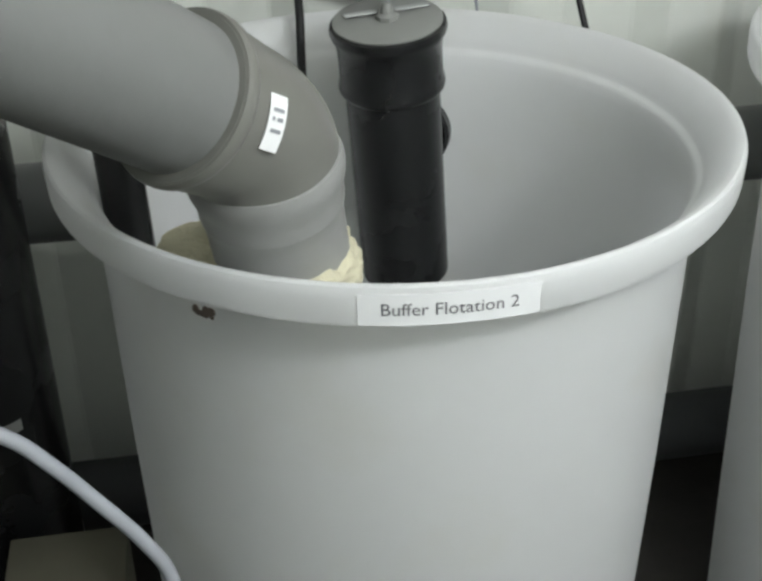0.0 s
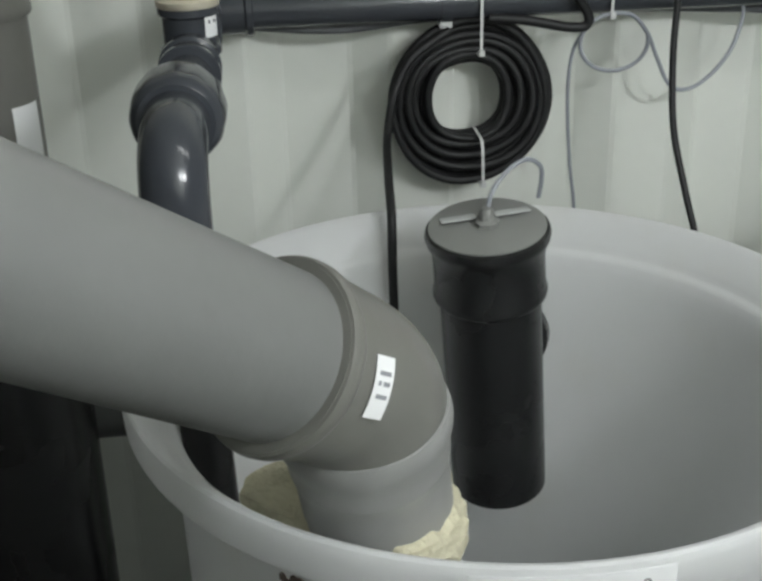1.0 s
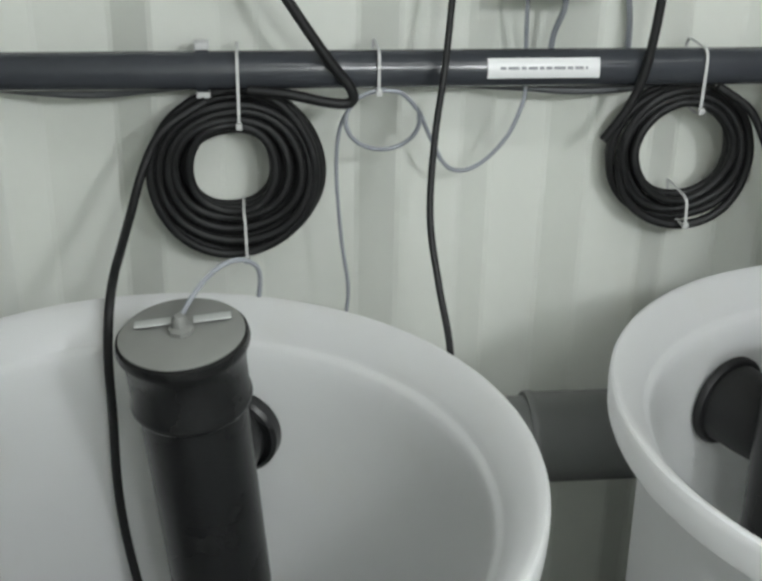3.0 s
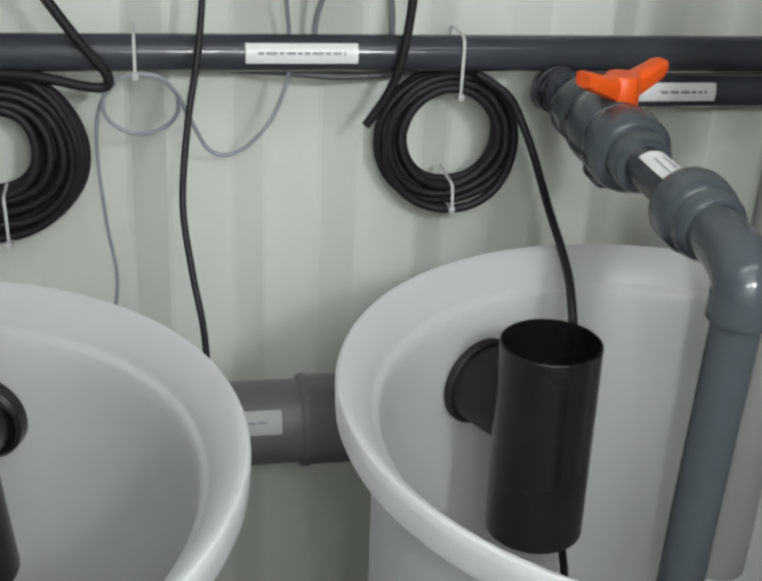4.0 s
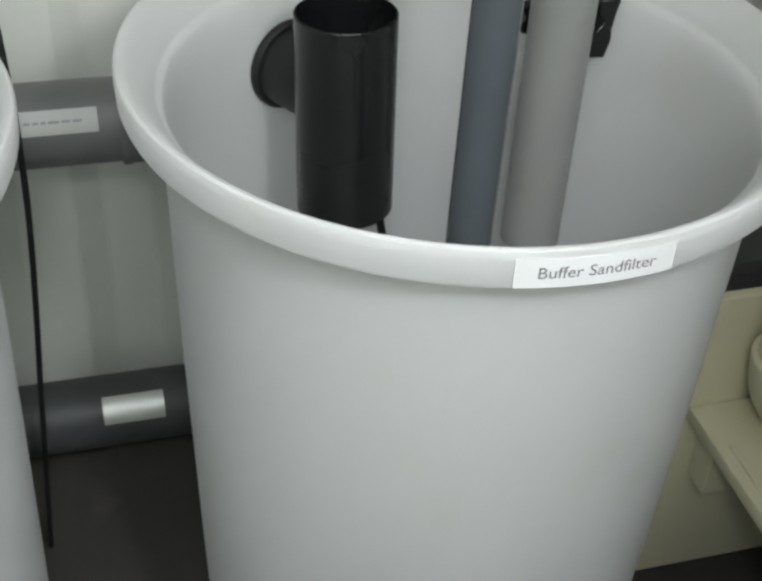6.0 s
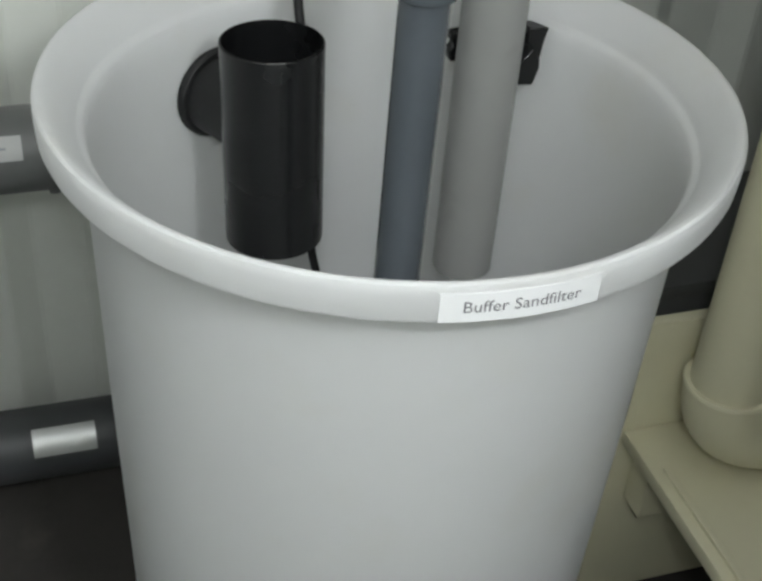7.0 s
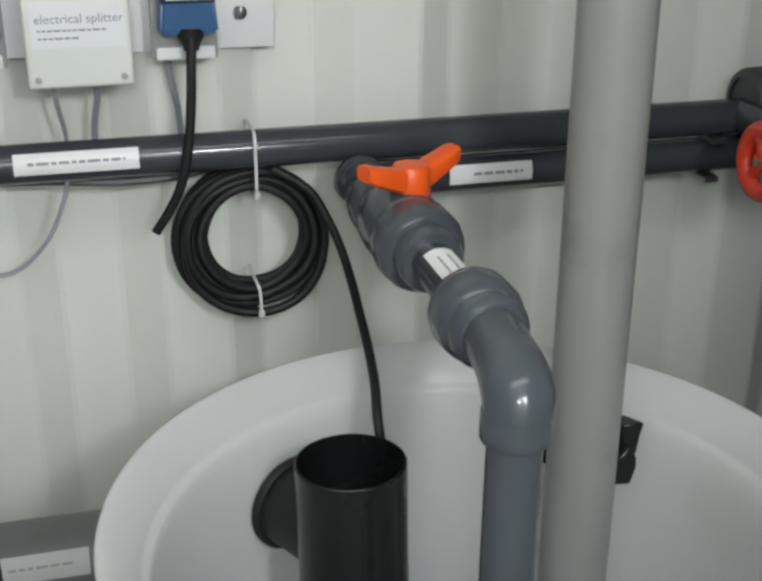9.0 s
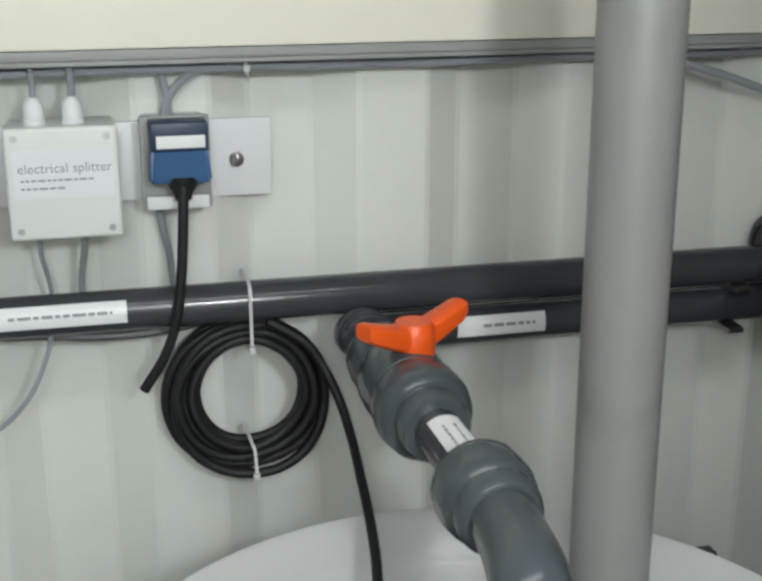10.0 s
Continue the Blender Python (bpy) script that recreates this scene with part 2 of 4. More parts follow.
def pipe_label(parent, axis_a, axis_b, r, mid, w, h, along=True, bars=None, words=None, size=0.01, ink=INK, flip=False, film=None):
    bm = sheet_bm(w, h, nx=2 if along else 14, ny=10 if along else 1)
    if flip:
        bm.transform(Matrix.Rotation(math.pi, 4, "Z"))
    lab = part("label", wrap(bm, axis_a, axis_b, r, mid, along), film or PAPER, parent, "shiny silver label" if film == FOIL else "white printed label")
    if words or bars:
        tb = text_mesh(words, size) if words else bars_bm(bars)
        tb.transform(Matrix.Translation((0, 0, 0.0011)))
        if flip:
            tb.transform(Matrix.Rotation(math.pi, 4, "Z"))
        part("lettering", wrap(tb, axis_a, axis_b, r, mid, along), ink, lab, "dark printed writing", flat=True)
    return lab


# ---- the container ----
WALL_Y = 2.262


def corrugated(name, x0, x1, y, z0, z1, flip=1):
    """A steel wall of trapezoid ribs, 2 mm thick, with the ribs upright."""
    line = []
    starts = [-0.995 - 0.295 * k for k in range(5, 0, -1)] + [-0.995, -0.70, -0.405, -0.108, 0.228, 0.505, 0.780, 1.055, 1.360] + [1.36 + 0.295 * k for k in range(1, 4)]
    for x in starts:
        for dx, d in ((0.0, 0.036), (0.055, 0.0), (0.145, 0.0), (0.195, 0.036)):
            line.append((x + dx, y + flip * d))
    line = [(min(max(px, x0), x1), py) for px, py in line if x0 - 0.2 < px < x1 + 0.2]
    line = [p for k, p in enumerate(line) if k == 0 or p[0] - line[k - 1][0] > 1e-5]
    bm = bmesh.new()
    rings = []
    for z in (z0, z1):
        for off in (0.0, 0.004):
            rings.append([bm.verts.new((px, py + flip * off, z)) for px, py in line])
    for i in range(len(line) - 1):
        bm.faces.new((rings[0][i], rings[0][i + 1], rings[2][i + 1], rings[2][i]))
        bm.faces.new((rings[1][i], rings[1][i + 1], rings[3][i + 1], rings[3][i]))
    bmesh.ops.bevel(bm, geom=[e for e in bm.edges if abs(e.verts[0].co.z - e.verts[1].co.z) > 1 and len(e.link_faces) == 2], offset=0.004, segments=1, affect="EDGES")
    ob = part(name, bm, WALL, flat=True)
    return tagged(ob, "pale grey-green painted corrugated steel container wall", "wall", kind="structure")


corrugated("wall_north", -1.40, 1.86, WALL_Y, 0.0, 2.4)
corrugated("wall_south", -1.40, 0.912, -0.10, 0.0, 2.4, -1)
# unseen west wall, kept dark so little light bounces onto the left side
tagged(part("wall_west", box_bm((-1.45, -0.15, 0), (-1.39, 2.32, 2.4), 0), DARK), "unseen end wall of the container, kept dark to cut bounced light", "wall", kind="structure")
# unseen partition and return, added to shade the north wall's right end
tagged(part("light_blocking_wall", box_bm((0.915, -0.14, 0), (0.965, 0.82, 2.4), 0.003), DARK), "unseen dark partition wall, added to shade the right of the container wall", "wall", kind="structure")
tagged(part("light_blocking_return", box_bm((0.967, 0.77, 0), (1.86, 0.82, 2.4), 0.003), DARK), "unseen dark return of the added light-blocking partition", "wall", kind="structure")
# guessed east wall, dark grey so the right corner gets less bounced light
tagged(part("wall_east", box_bm((1.85, 0.822, 0), (1.91, 2.30, 2.4), 0.003), DARK), "guessed end wall of the container, dark grey to cut bounced light", "wall", kind="structure")
tagged(part("floor", box_bm((-1.46, -0.15, -0.06), (1.92, 2.32, 0.0), 0), FLOOR), "dark worn plywood floor", "floor", kind="structure")
tagged(part("ceiling", box_bm((-1.46, -0.15, 2.4), (1.92, 2.32, 2.45), 0), CEILING), "white painted container ceiling", "ceiling", kind="structure")


# ---- tanks ----
RIM_Z, RIM_R = 1.10, 0.37


def tank(cx, cy, label):
    t = thing("buffer_tank", (cx, cy, 0), label, "tank", "buffer tanks")
    prof = [(0, 0.0), (0.285, 0.0), (0.297, 0.008), (0.301, 0.025), (0.312, 0.35), (0.3215, 0.70), (0.3265, 0.98), (0.329, 1.040), (0.333, 1.0505), (0.343, 1.0535),
            (0.3630, 1.0545), (0.3680, 1.0570), (0.3700, 1.062), (0.3712, 1.085), (0.3710, 1.0915), (0.3695, 1.0955), (0.3668, 1.0970), (0.3630, 1.0960), (0.3575, 1.0918), (0.3500, 1.0845), (0.3430, 1.0765), (0.3370, 1.0680), (0.3335, 1.0620), (0.3316, 1.0575),
            (0.3295, 1.0545), (0.3260, 1.0525), (0.3225, 1.0470), (0.3200, 1.0350), (0.3178, 1.015), (0.316, 0.98), (0.3145, 0.9), (0.308, 0.6), (0.296, 0.06), (0.288, 0.03), (0.27, 0.02), (0, 0.02)]
    part("body", lathe(prof, (cx, cy, 0), (cx, cy, 1), 96), TANK, t)
    return t


C1, C2 = (-0.027, 1.622), (0.809, 1.659)
tank1 = tank(*C1, "white plastic buffer tank with labelled rolled rim and pipes hanging in")
tank2 = tank(*C2, "white plastic sandfilter buffer tank with labelled rim")


def tank_label(t, c, mid, words, w):
    pipe_label(t, (c[0], c[1], 0), (c[0], c[1], 1), RIM_R + 0.0006, mid, w, 0.030, along=False, words=words, size=0.0165)


tank_label(tank1, C1, (-0.046, 1.25, 1.0755), "Buffer Flotation 2", 0.154)
tank_label(tank2, C2, (0.805, 1.28, 1.0745), "Buffer Sandfilter", 0.146)
spot = bmesh.new()
rng = random.Random(4)
for i in range(16):
    bmesh.ops.create_icosphere(spot, subdivisions=1, radius=rng.uniform(0.002, 0.0050), matrix=Matrix.Translation((rng.uniform(-0.011, 0.011), rng.uniform(-0.003, 0.004), 0)) @ Matrix.Diagonal((1, 1, 0.25, 1)))
part("dirt_spot", wrap(spot, (*C1, 0), (*C1, 1), RIM_R - 0.0012, (-0.246, 1.325, 1.0495)), BROWN_SPOT, tank1, "dark brown stuck dirt spot")


# ---- pipes along the wall ----
EY, EZ, ER = 2.200, 1.314, 0.0248
LZ, LY = 1.256, 2.205


def socket(name, a, b, r, mat, parent, lip=0.004):
    """A pipe socket with a thicker lip at both ends."""
    L = (Vector(b) - Vector(a)).length
    return part(name, lathe([(r - 0.006, 0), (r + lip * 0.6, 0), (r + lip, 0.002), (r + lip, 0.009), (r, 0.012), (r, L - 0.012), (r + lip, L - 0.009), (r + lip, L - 0.002), (r + lip * 0.6, L), (r - 0.006, L)], a, b, 36), mat, parent)


def elbow_bm(p, q, s, r, bend, seg=28):
    """A bend from p round the corner q to s, with the given radius of the bend's inset."""
    p, q, s = Vector(p), Vector(q), Vector(s)
    u, v = (p - q).normalized(), (s - q).normalized()
    a, b = q + u * bend, q + v * bend
    line = [p]
    for k in range(13):
        t = k / 12
        line.append(a * (1 - t) ** 2 + q * 2 * t * (1 - t) + b * t * t)
    line.append(s)
    return sweep(bmesh.new(), line, r, seg)


def union_nut(name, a, b, r, mat, parent, ribs=12):
    """A fat union ring, with shallow flutes round it."""
    a, b = Vector(a), Vector(b)
    L = (b - a).length
    bm = lathe([(r * 0.70, 0), (r * 0.84, 0.0005), (r * 0.93, 0.004), (r * 0.985, 0.010), (r, 0.017), (r, L - 0.024), (r * 0.985, L - 0.016), (r * 0.94, L - 0.008), (r * 0.87, L - 0.003), (r * 0.80, L), (r * 0.68, L)], a, b, ribs * 4)
    d = (b - a).normalized()
    up = d.orthogonal().normalized()
    side = d.cross(up)
    for v in bm.verts:
        w = v.co - a
        h = w.dot(d)
        rad = w - d * h
        if rad.length > r * 0.97:
            ang = math.atan2(rad.dot(side), rad.dot(up))
            v.co -= rad.normalized() * r * 0.022 * (0.5 + 0.5 * math.cos(ang * ribs))
    return part(name, bm, mat, parent)


upper = thing("supply_pipe", (0.4, EY, EZ), "dark grey plastic supply pipe along the wall", "pipe")
part("pipe", rod((-0.262, EY, EZ), (1.848, EY - 0.02, EZ), ER, 0.001, 36), PVC, upper)
socket("socket", (-0.300, EY, EZ), (-0.245, EY, EZ), ER + 0.006, PVC, upper)
# the run that comes off the wall, over the first tank
RX, RZ = -0.318, 1.318
part("elbow", elbow_bm((-0.27, EY, EZ), (RX, EY, EZ), (RX, 2.06, RZ), ER + 0.005, 0.04), PVC, upper)
socket("tee_socket", (RX, 2.08, RZ), (RX, 2.03, RZ), ER + 0.005, PVC, upper)
part("tee_body", rod((RX, 2.04, RZ), (RX, 1.86, RZ), ER + 0.006, 0.003), PVC, upper)
socket("tee_branch", (RX, 1.945, RZ), (RX, 1.945, RZ + 0.056), ER + 0.006, PVC, upper)
socket("tee_socket", (RX, 1.885, RZ), (RX, 1.835, RZ), ER + 0.006, PVC, upper)
part("pipe", rod((RX, 1.85, RZ), (RX, 1.66, RZ), ER, 0.001), PVC, upper)
pipe_label(upper, (RX, 1.85, RZ), (RX, 1.66, RZ), ER, (RX - 0.004, 1.765, RZ + 0.1), 0.05, 0.032, bars=word_bars(-0.02, 0.02, 0.005, 0.0012, 3) + word_bars(-0.02, 0.012, -0.005, 0.0012, 5), ink=INK_GREY)
pipe_label(upper, (RX, 1.945, RZ), (RX, 1.945, RZ + 0.1), ER + 0.0065, (RX + 0.1, 1.87, RZ + 0.036), 0.02, 0.027, along=False, bars=[(-0.006, 0.006, 0.004, 0.002)])
union_nut("union_nut", (RX - 0.004, 1.735, RZ), (RX - 0.006, 1.665, RZ), 0.046, PVC, upper)
part("elbow", elbow_bm((RX - 0.005, 1.68, RZ), (RX - 0.008, 1.585, RZ), (RX - 0.008, 1.585, RZ - 0.11), ER + 0.0065, 0.062), PVC, upper)
socket("socket", (RX - 0.008, 1.585, RZ - 0.085), (RX - 0.007, 1.585, RZ - 0.135), ER + 0.008, PVC, upper)
part("drop_pipe", pipe_bm((RX + 0.002, 1.590, 0.90), (RX - 0.007, 1.585, RZ - 0.12), ER - 0.0008), BLACK, upper)
# brass screw fitting and black nipple on the tee
part("brass_ring", lathe([(0.016, 0), (0.0345, 0), (0.036, 0.002), (0.036, 0.008), (0.034, 0.010), (0.02, 0.010)], (RX, 1.945, RZ + 0.055), (RX, 1.945, 2), 36), BRASS, upper)
part("brass_nut", lathe([(0.02, 0), (0.030, 0), (0.031, 0.002), (0.031, 0.011), (0.029, 0.013), (0.02, 0.013)], (RX, 1.945, RZ + 0.065), (RX, 1.945, 2), 6), BRASS, upper)
part("brass_ring", lathe([(0.012, 0), (0.024, 0), (0.025, 0.003), (0.025, 0.010), (0.022, 0.014), (0.012, 0.014)], (RX, 1.945, RZ + 0.078), (RX, 1.945, 2), 30), STEEL, upper)
part("nipple", lathe([(0.010, 0), (0.018, 0), (0.0185, 0.022), (0.0195, 0.024), (0.0195, 0.05), (0.0215, 0.052), (0.0215, 0.072), (0.018, 0.078), (0.010, 0.08), (0.009, 0.30), (0.0, 0.30)], (RX, 1.945, RZ + 0.091), (RX, 1.945, 2), 24), PVC, upper)
# the long label, and clips
pipe_label(upper, (-0.262, EY, EZ), (1.62, EY - 0.02, EZ), ER, (0.459, EY - 0.1, EZ + 0.022), 0.149, 0.026, bars=word_bars(-0.058, 0.058, 0.0, 0.0017, 8), ink=INK_GREY)
for cx_ in (0.017,):
    clip = thing("pipe_clip", (cx_, WALL_Y, EZ), "white plastic pipe clip on the wall", "clip", "pipe clips")
    part("band", lathe([(ER + 0.0005, 0), (ER + 0.004, 0), (ER + 0.004, 0.016), (ER + 0.0005, 0.016)], (cx_ - 0.008, EY - (0.001 if cx_ < 1 else 0.015), EZ), (2, EY - (0.001 if cx_ < 1 else 0.015), EZ), 30, closed=True), PVC, clip)
    for sz in (1, -1):
        part("ear", box_bm((cx_ - 0.009, EY - 0.010, EZ + sz * (ER + 0.007) - 0.004), (cx_ + 0.009, EY + 0.012, EZ + sz * (ER + 0.007) + 0.005), 0.002), TIE, clip)

lower = thing("lower_pipe", (1.1, LY, LZ), "dark grey lower wall pipe with valve run to the tank", "pipe")
part("pipe", rod((0.80, LY, LZ), (1.848, LY - 0.01, LZ), ER, 0.001, 36), PVC, lower)
pipe_label(lower, (0.8, LY, LZ), (1.8, LY - 0.012, LZ), ER, (1.000, LY - 0.1, LZ + 0.018), 0.118, 0.026, bars=word_bars(-0.025, 0.045, 0.0, 0.0019, 12), ink=INK_GREY)
VX, VZ = 0.812, 1.278
part("elbow", elbow_bm((0.845, LY, LZ), (VX, LY, LZ), (VX, 2.13, VZ), ER + 0.005, 0.032), PVC, lower)
socket("socket", (VX, 2.160, VZ - 0.006), (VX, 2.105, VZ), ER + 0.004, PVC, lower)
part("pipe", rod((VX, 2.11, VZ), (VX, 2.04, VZ), ER, 0.001), PVC, lower)
# ball valve with its two union nuts
union_nut("union_nut", (VX, 2.065, VZ), (VX, 2.000, VZ), 0.044, PVC_MID, lower)
part("valve_body", lathe([(0.030, 0), (0.043, 0.004), (0.047, 0.02), (0.048, 0.045), (0.046, 0.078), (0.036, 0.085)], (VX, 2.005, VZ), (VX, 1.9, VZ), 40), PVC_MID, lower)
part("valve_foot", box_bm((VX - 0.018, 1.925, VZ - 0.062), (VX + 0.018, 1.985, VZ - 0.03), 0.006), PVC_MID, lower)
union_nut("union_nut", (VX, 1.925, VZ), (VX, 1.868, VZ), 0.0505, PVC_MID, lower)
part("collar", lathe([(0.02, 0), (0.036, 0), (0.036, 0.024), (0.033, 0.030), (0.02, 0.030)], (VX, 1.870, VZ), (VX, 1.5, VZ), 36), PVC_MID, lower)
part("stem", rod((VX + 0.008, 1.957, VZ + 0.035), (VX + 0.008, 1.957, VZ + 0.056), 0.018), PVC_MID, lower)


def butterfly_handle(at, turn, parent):
    """An orange two-winged handle on a round skirt."""
    bm = lathe([(0.013, 0), (0.0225, 0), (0.0235, 0.003), (0.0225, 0.030), (0.019, 0.036), (0, 0.037)], (0, 0, 0), (0, 0, 1), 28)
    for s in (-1, 1):
        sec = [(0.004, 0.020, 0.015, 0.030), (0.024, 0.021, 0.0145, 0.034), (0.044, 0.021, 0.0125, 0.041), (0.060, 0.020, 0.0115, 0.047), (0.068, 0.016, 0.009, 0.050)]
        rings = []
        for x, hw, hh, z in sec:
            ring = []
            for k in range(12):
                a = 2 * math.pi * k / 12
                ca, sa = math.cos(a), math.sin(a)
                ring.append(bm.verts.new((s * x, hw * math.copysign(abs(ca) ** 0.6, ca) * 0.75, z - 0.012 + hh * math.copysign(abs(sa) ** 0.6, sa))))
            rings.append(ring)
        for p, q in zip(rings, rings[1:]):
            for k in range(12):
                bm.faces.new((p[k], p[(k + 1) % 12], q[(k + 1) % 12], q[k]))
        bm.faces.new(rings[0])
        bm.faces.new(rings[-1])
    bm.transform(Matrix.Translation(at) @ Matrix.Rotation(turn, 4, "Z"))
    return part("handle", bm, ORANGE, parent, "orange plastic butterfly handle")


butterfly_handle((VX + 0.008, 1.957, VZ + 0.038), radians(26), lower)
part("pipe", rod((VX, 1.85, VZ), (VX, 1.70, VZ), ER - 0.001, 0.001), PVC, lower)
pipe_label(lower, (VX, 1.85, VZ), (VX, 1.70, VZ), ER - 0.001, (VX - 0.012, 1.778, VZ + 0.1), 0.086, 0.031, bars=word_bars(-0.022, 0.024, 0.005, 0.0012, 21) + word_bars(-0.022, 0.02, -0.005, 0.0012, 22), ink=INK_GREY)
union_nut("union_nut", (VX, 1.730, VZ), (VX, 1.676, VZ), 0.0450, PVC_MID, lower)
part("collar", lathe([(0.02, 0), (0.0385, 0), (0.0385, 0.010), (0.0365, 0.016), (0.033, 0.020), (0.02, 0.022)], (VX, 1.674, VZ), (VX, 1.5, VZ), 36), PVC_MID, lower)
BX, BY = 0.794, 1.549
line = [Vector((VX, 1.672, VZ)), Vector((VX - 0.001, 1.648, VZ))]
corner, end = Vector((BX + 0.003, BY - 0.006, VZ + 0.004)), Vector((BX, BY, VZ - 0.022))
a, b = corner + (line[1] - corner).normalized() * 0.068, end
for k in range(15):
    t = k / 14
    line.append(a * (1 - t) ** 2 + corner * 2 * t * (1 - t) + b * t * t)
part("elbow", sweep(bmesh.new(), line, [0.0298, 0.0298] + [0.0298 + 0.0018 * math.sin(math.pi * k / 14) for k in range(15)], 32), PVC_MID, lower)
part("elbow_socket", lathe([(0.022, 0), (0.0302, 0), (0.0310, 0.0015), (0.0312, 0.010), (0.0306, 0.026), (0.022, 0.027)], (BX, BY, VZ - 0.043), (BX, BY, 2), 36), PVC_MID, lower)
part("drop_pipe", pipe_bm((BX - 0.003, BY + 0.012, 0.35), (BX, BY, VZ - 0.03), 0.0246), PVC_MID, lower)

# ---- pipes in the second tank ----
grey = thing("vertical_pipe", (0.984, 1.801, 0.70), "light grey plastic pipe hanging upright into the tank", "pipe")
part("pipe", pipe_bm((0.9825, 1.801, 0.722), (0.981, 1.802, 2.395), 0.0400), PVC_LIGHT, grey)
cl = part("bracket", box_bm((0.950, 1.8435, 1.014), (1.052, 1.855, 1.036), 0.003), BLACK, grey, "black plastic pipe bracket")


def prism(outline, y0, y1):
    """An upright outline of (x, z) pairs, drawn out along y, with soft edges."""
    bm = bmesh.new()
    rings = [[bm.verts.new((x, y, z)) for x, z in outline] for y in (y0, y1)]
    n = len(outline)
    for k in range(n):
        bm.faces.new((rings[0][k], rings[0][(k + 1) % n], rings[1][(k + 1) % n], rings[1][k]))
    bm.faces.new(rings[0])
    bm.faces.new(rings[1])
    bmesh.ops.bevel(bm, geom=bm.edges[:], offset=0.0015, segments=1, affect="EDGES")
    return bm


part("arm", prism([(1.030, 1.012), (1.050, 1.032), (1.060, 1.018), (1.061, 1.004), (1.055, 0.982), (1.030, 0.984)], 1.815, 1.842), BLACK, cl)
part("foot", prism([(1.050, 1.028), (1.050, 1.050), (1.084, 1.048), (1.085, 1.024), (1.070, 1.006), (1.062, 1.014)], 1.838, 1.862), BLACK, cl)
part("ear", prism([(0.944, 1.052), (0.960, 1.054), (0.960, 1.014), (0.945, 1.016), (0.942, 1.028), (0.950, 1.034), (0.950, 1.040), (0.943, 1.043)], 1.832, 1.850), BLACK, cl)

stub = thing("black_pipe", (0.713, 1.80, 0.82), "short open black pipe fixed inside the tank wall", "pipe")
part("pipe", pipe_bm((0.7135, 1.788, 0.820), (0.7095, 1.794, 1.080), 0.0605, 0.003, 48), BLACK, stub)
part("seam", box_bm((0.7055, 1.7275, 0.825), (0.7085, 1.7305, 1.070), 0.0006, m=Matrix.Translation((0, 0.0035, 0.0))), BLACK, stub)
part("wall_flange", lathe([(0.0, 0), (0.056, 0), (0.060, 0.003), (0.060, 0.009), (0.057, 0.013), (0.052, 0.014), (0.051, 0.10), (0.0, 0.10)], (0.668, 1.932, 0.951), (0.79, 1.69, 0.951), 40), RUBBER, stub)

# ---- pipes in the first tank ----
cap = thing("capped_pipe", (0.01, 1.825, 0.78), "black pipe with grey end cap standing in the tank", "pipe")
A0, A1 = Vector((0.026, 1.838, 0.775)), Vector((0.003, 1.805, 1.08))
part("pipe", rod(A0, A1, 0.0590, 0.002, 48), BLACK, cap)
u = (A1 - A0).normalized()
part("cap_socket", lathe([(0.0575, -0.002), (0.0600, -0.002), (0.0630, 0.000), (0.0655, 0.003), (0.0664, 0.007), (0.0658, 0.011), (0.0640, 0.014), (0.0640, 0.050), (0.0655, 0.066), (0.0700, 0.074), (0.0715, 0.080), (0.0700, 0.086), (0.066, 0.088), (0.055, 0.088)], A1 - u * 0.027, A1 + u, 56), BLACK, cap)
part("lid", lathe([(0.0, 0), (0.0665, 0), (0.0668, 0.002), (0.064, 0.0032), (0.0, 0.0032)], A1 + u * 0.0608, A1 + u, 56), CAP_GREY, cap, "grey round lid")
lid_at = A1 + u * 0.0642
for tx in (-0.030, 0.032):
    part("tape", box_bm((-0.020, -0.013, 0), (0.020, 0.013, 0.0012), 0.0004, m=Matrix.Translation(lid_at + u * 0.0012 + Vector((tx, 0.022, 0.0015 + tx * 0.075))) @ Euler((radians(-8), radians(-4.5), radians(3))).to_matrix().to_4x4()), TAPE, cap, "pale strip of tape")
gl = part("gland", lathe([(0, 0), (0.014, 0), (0.014, 0.006), (0.009, 0.009), (0.008, 0.018), (0.005, 0.021), (0, 0.021)], lid_at - u * 0.001, lid_at + u, 8), CAP_GREY, cap)
part("cable", tube([lid_at + u * 0.015, (0.012, 1.835, 1.170), (0.034, 1.850, 1.189), (0.058, 1.865, 1.194), (0.077, 1.880, 1.180), (0.082, 1.890, 1.160), (0.080, 1.895, 1.135)], 0.0028, 8), CABLE_GREY, cap, "thin grey cable")
part("wall_flange", lathe([(0.0, 0), (0.048, 0), (0.052, 0.004), (0.052, 0.02), (0.047, 0.024), (0.040, 0.024), (0.040, 0.10), (0.0, 0.10)], (0.056, 1.925, 0.945), (-0.04, 1.70, 0.945), 36), BLACK, cap)

# the thick inlet pipe
FA, FB = Vector((-1.25, 0.4667, 2.18)), Vector((-0.2330, 1.3365, 1.2336))
inlet = thing("inlet_pipe", FB, "thick light grey drain pipe with brownish elbow into the tank", "pipe")
fd = (FB - FA).normalized()
part("pipe", rod(FA, FB + fd * 0.01, 0.0625, 0.002, 64), PVC_INLET, inlet)
FC = FB + fd * 0.030
corner = FB + fd * 0.074
nd = Vector((0.12, 0.22, -0.97)).normalized()
down = corner + nd * 0.024
line = [FB - fd * 0.028, FB + fd * 0.005, FC]
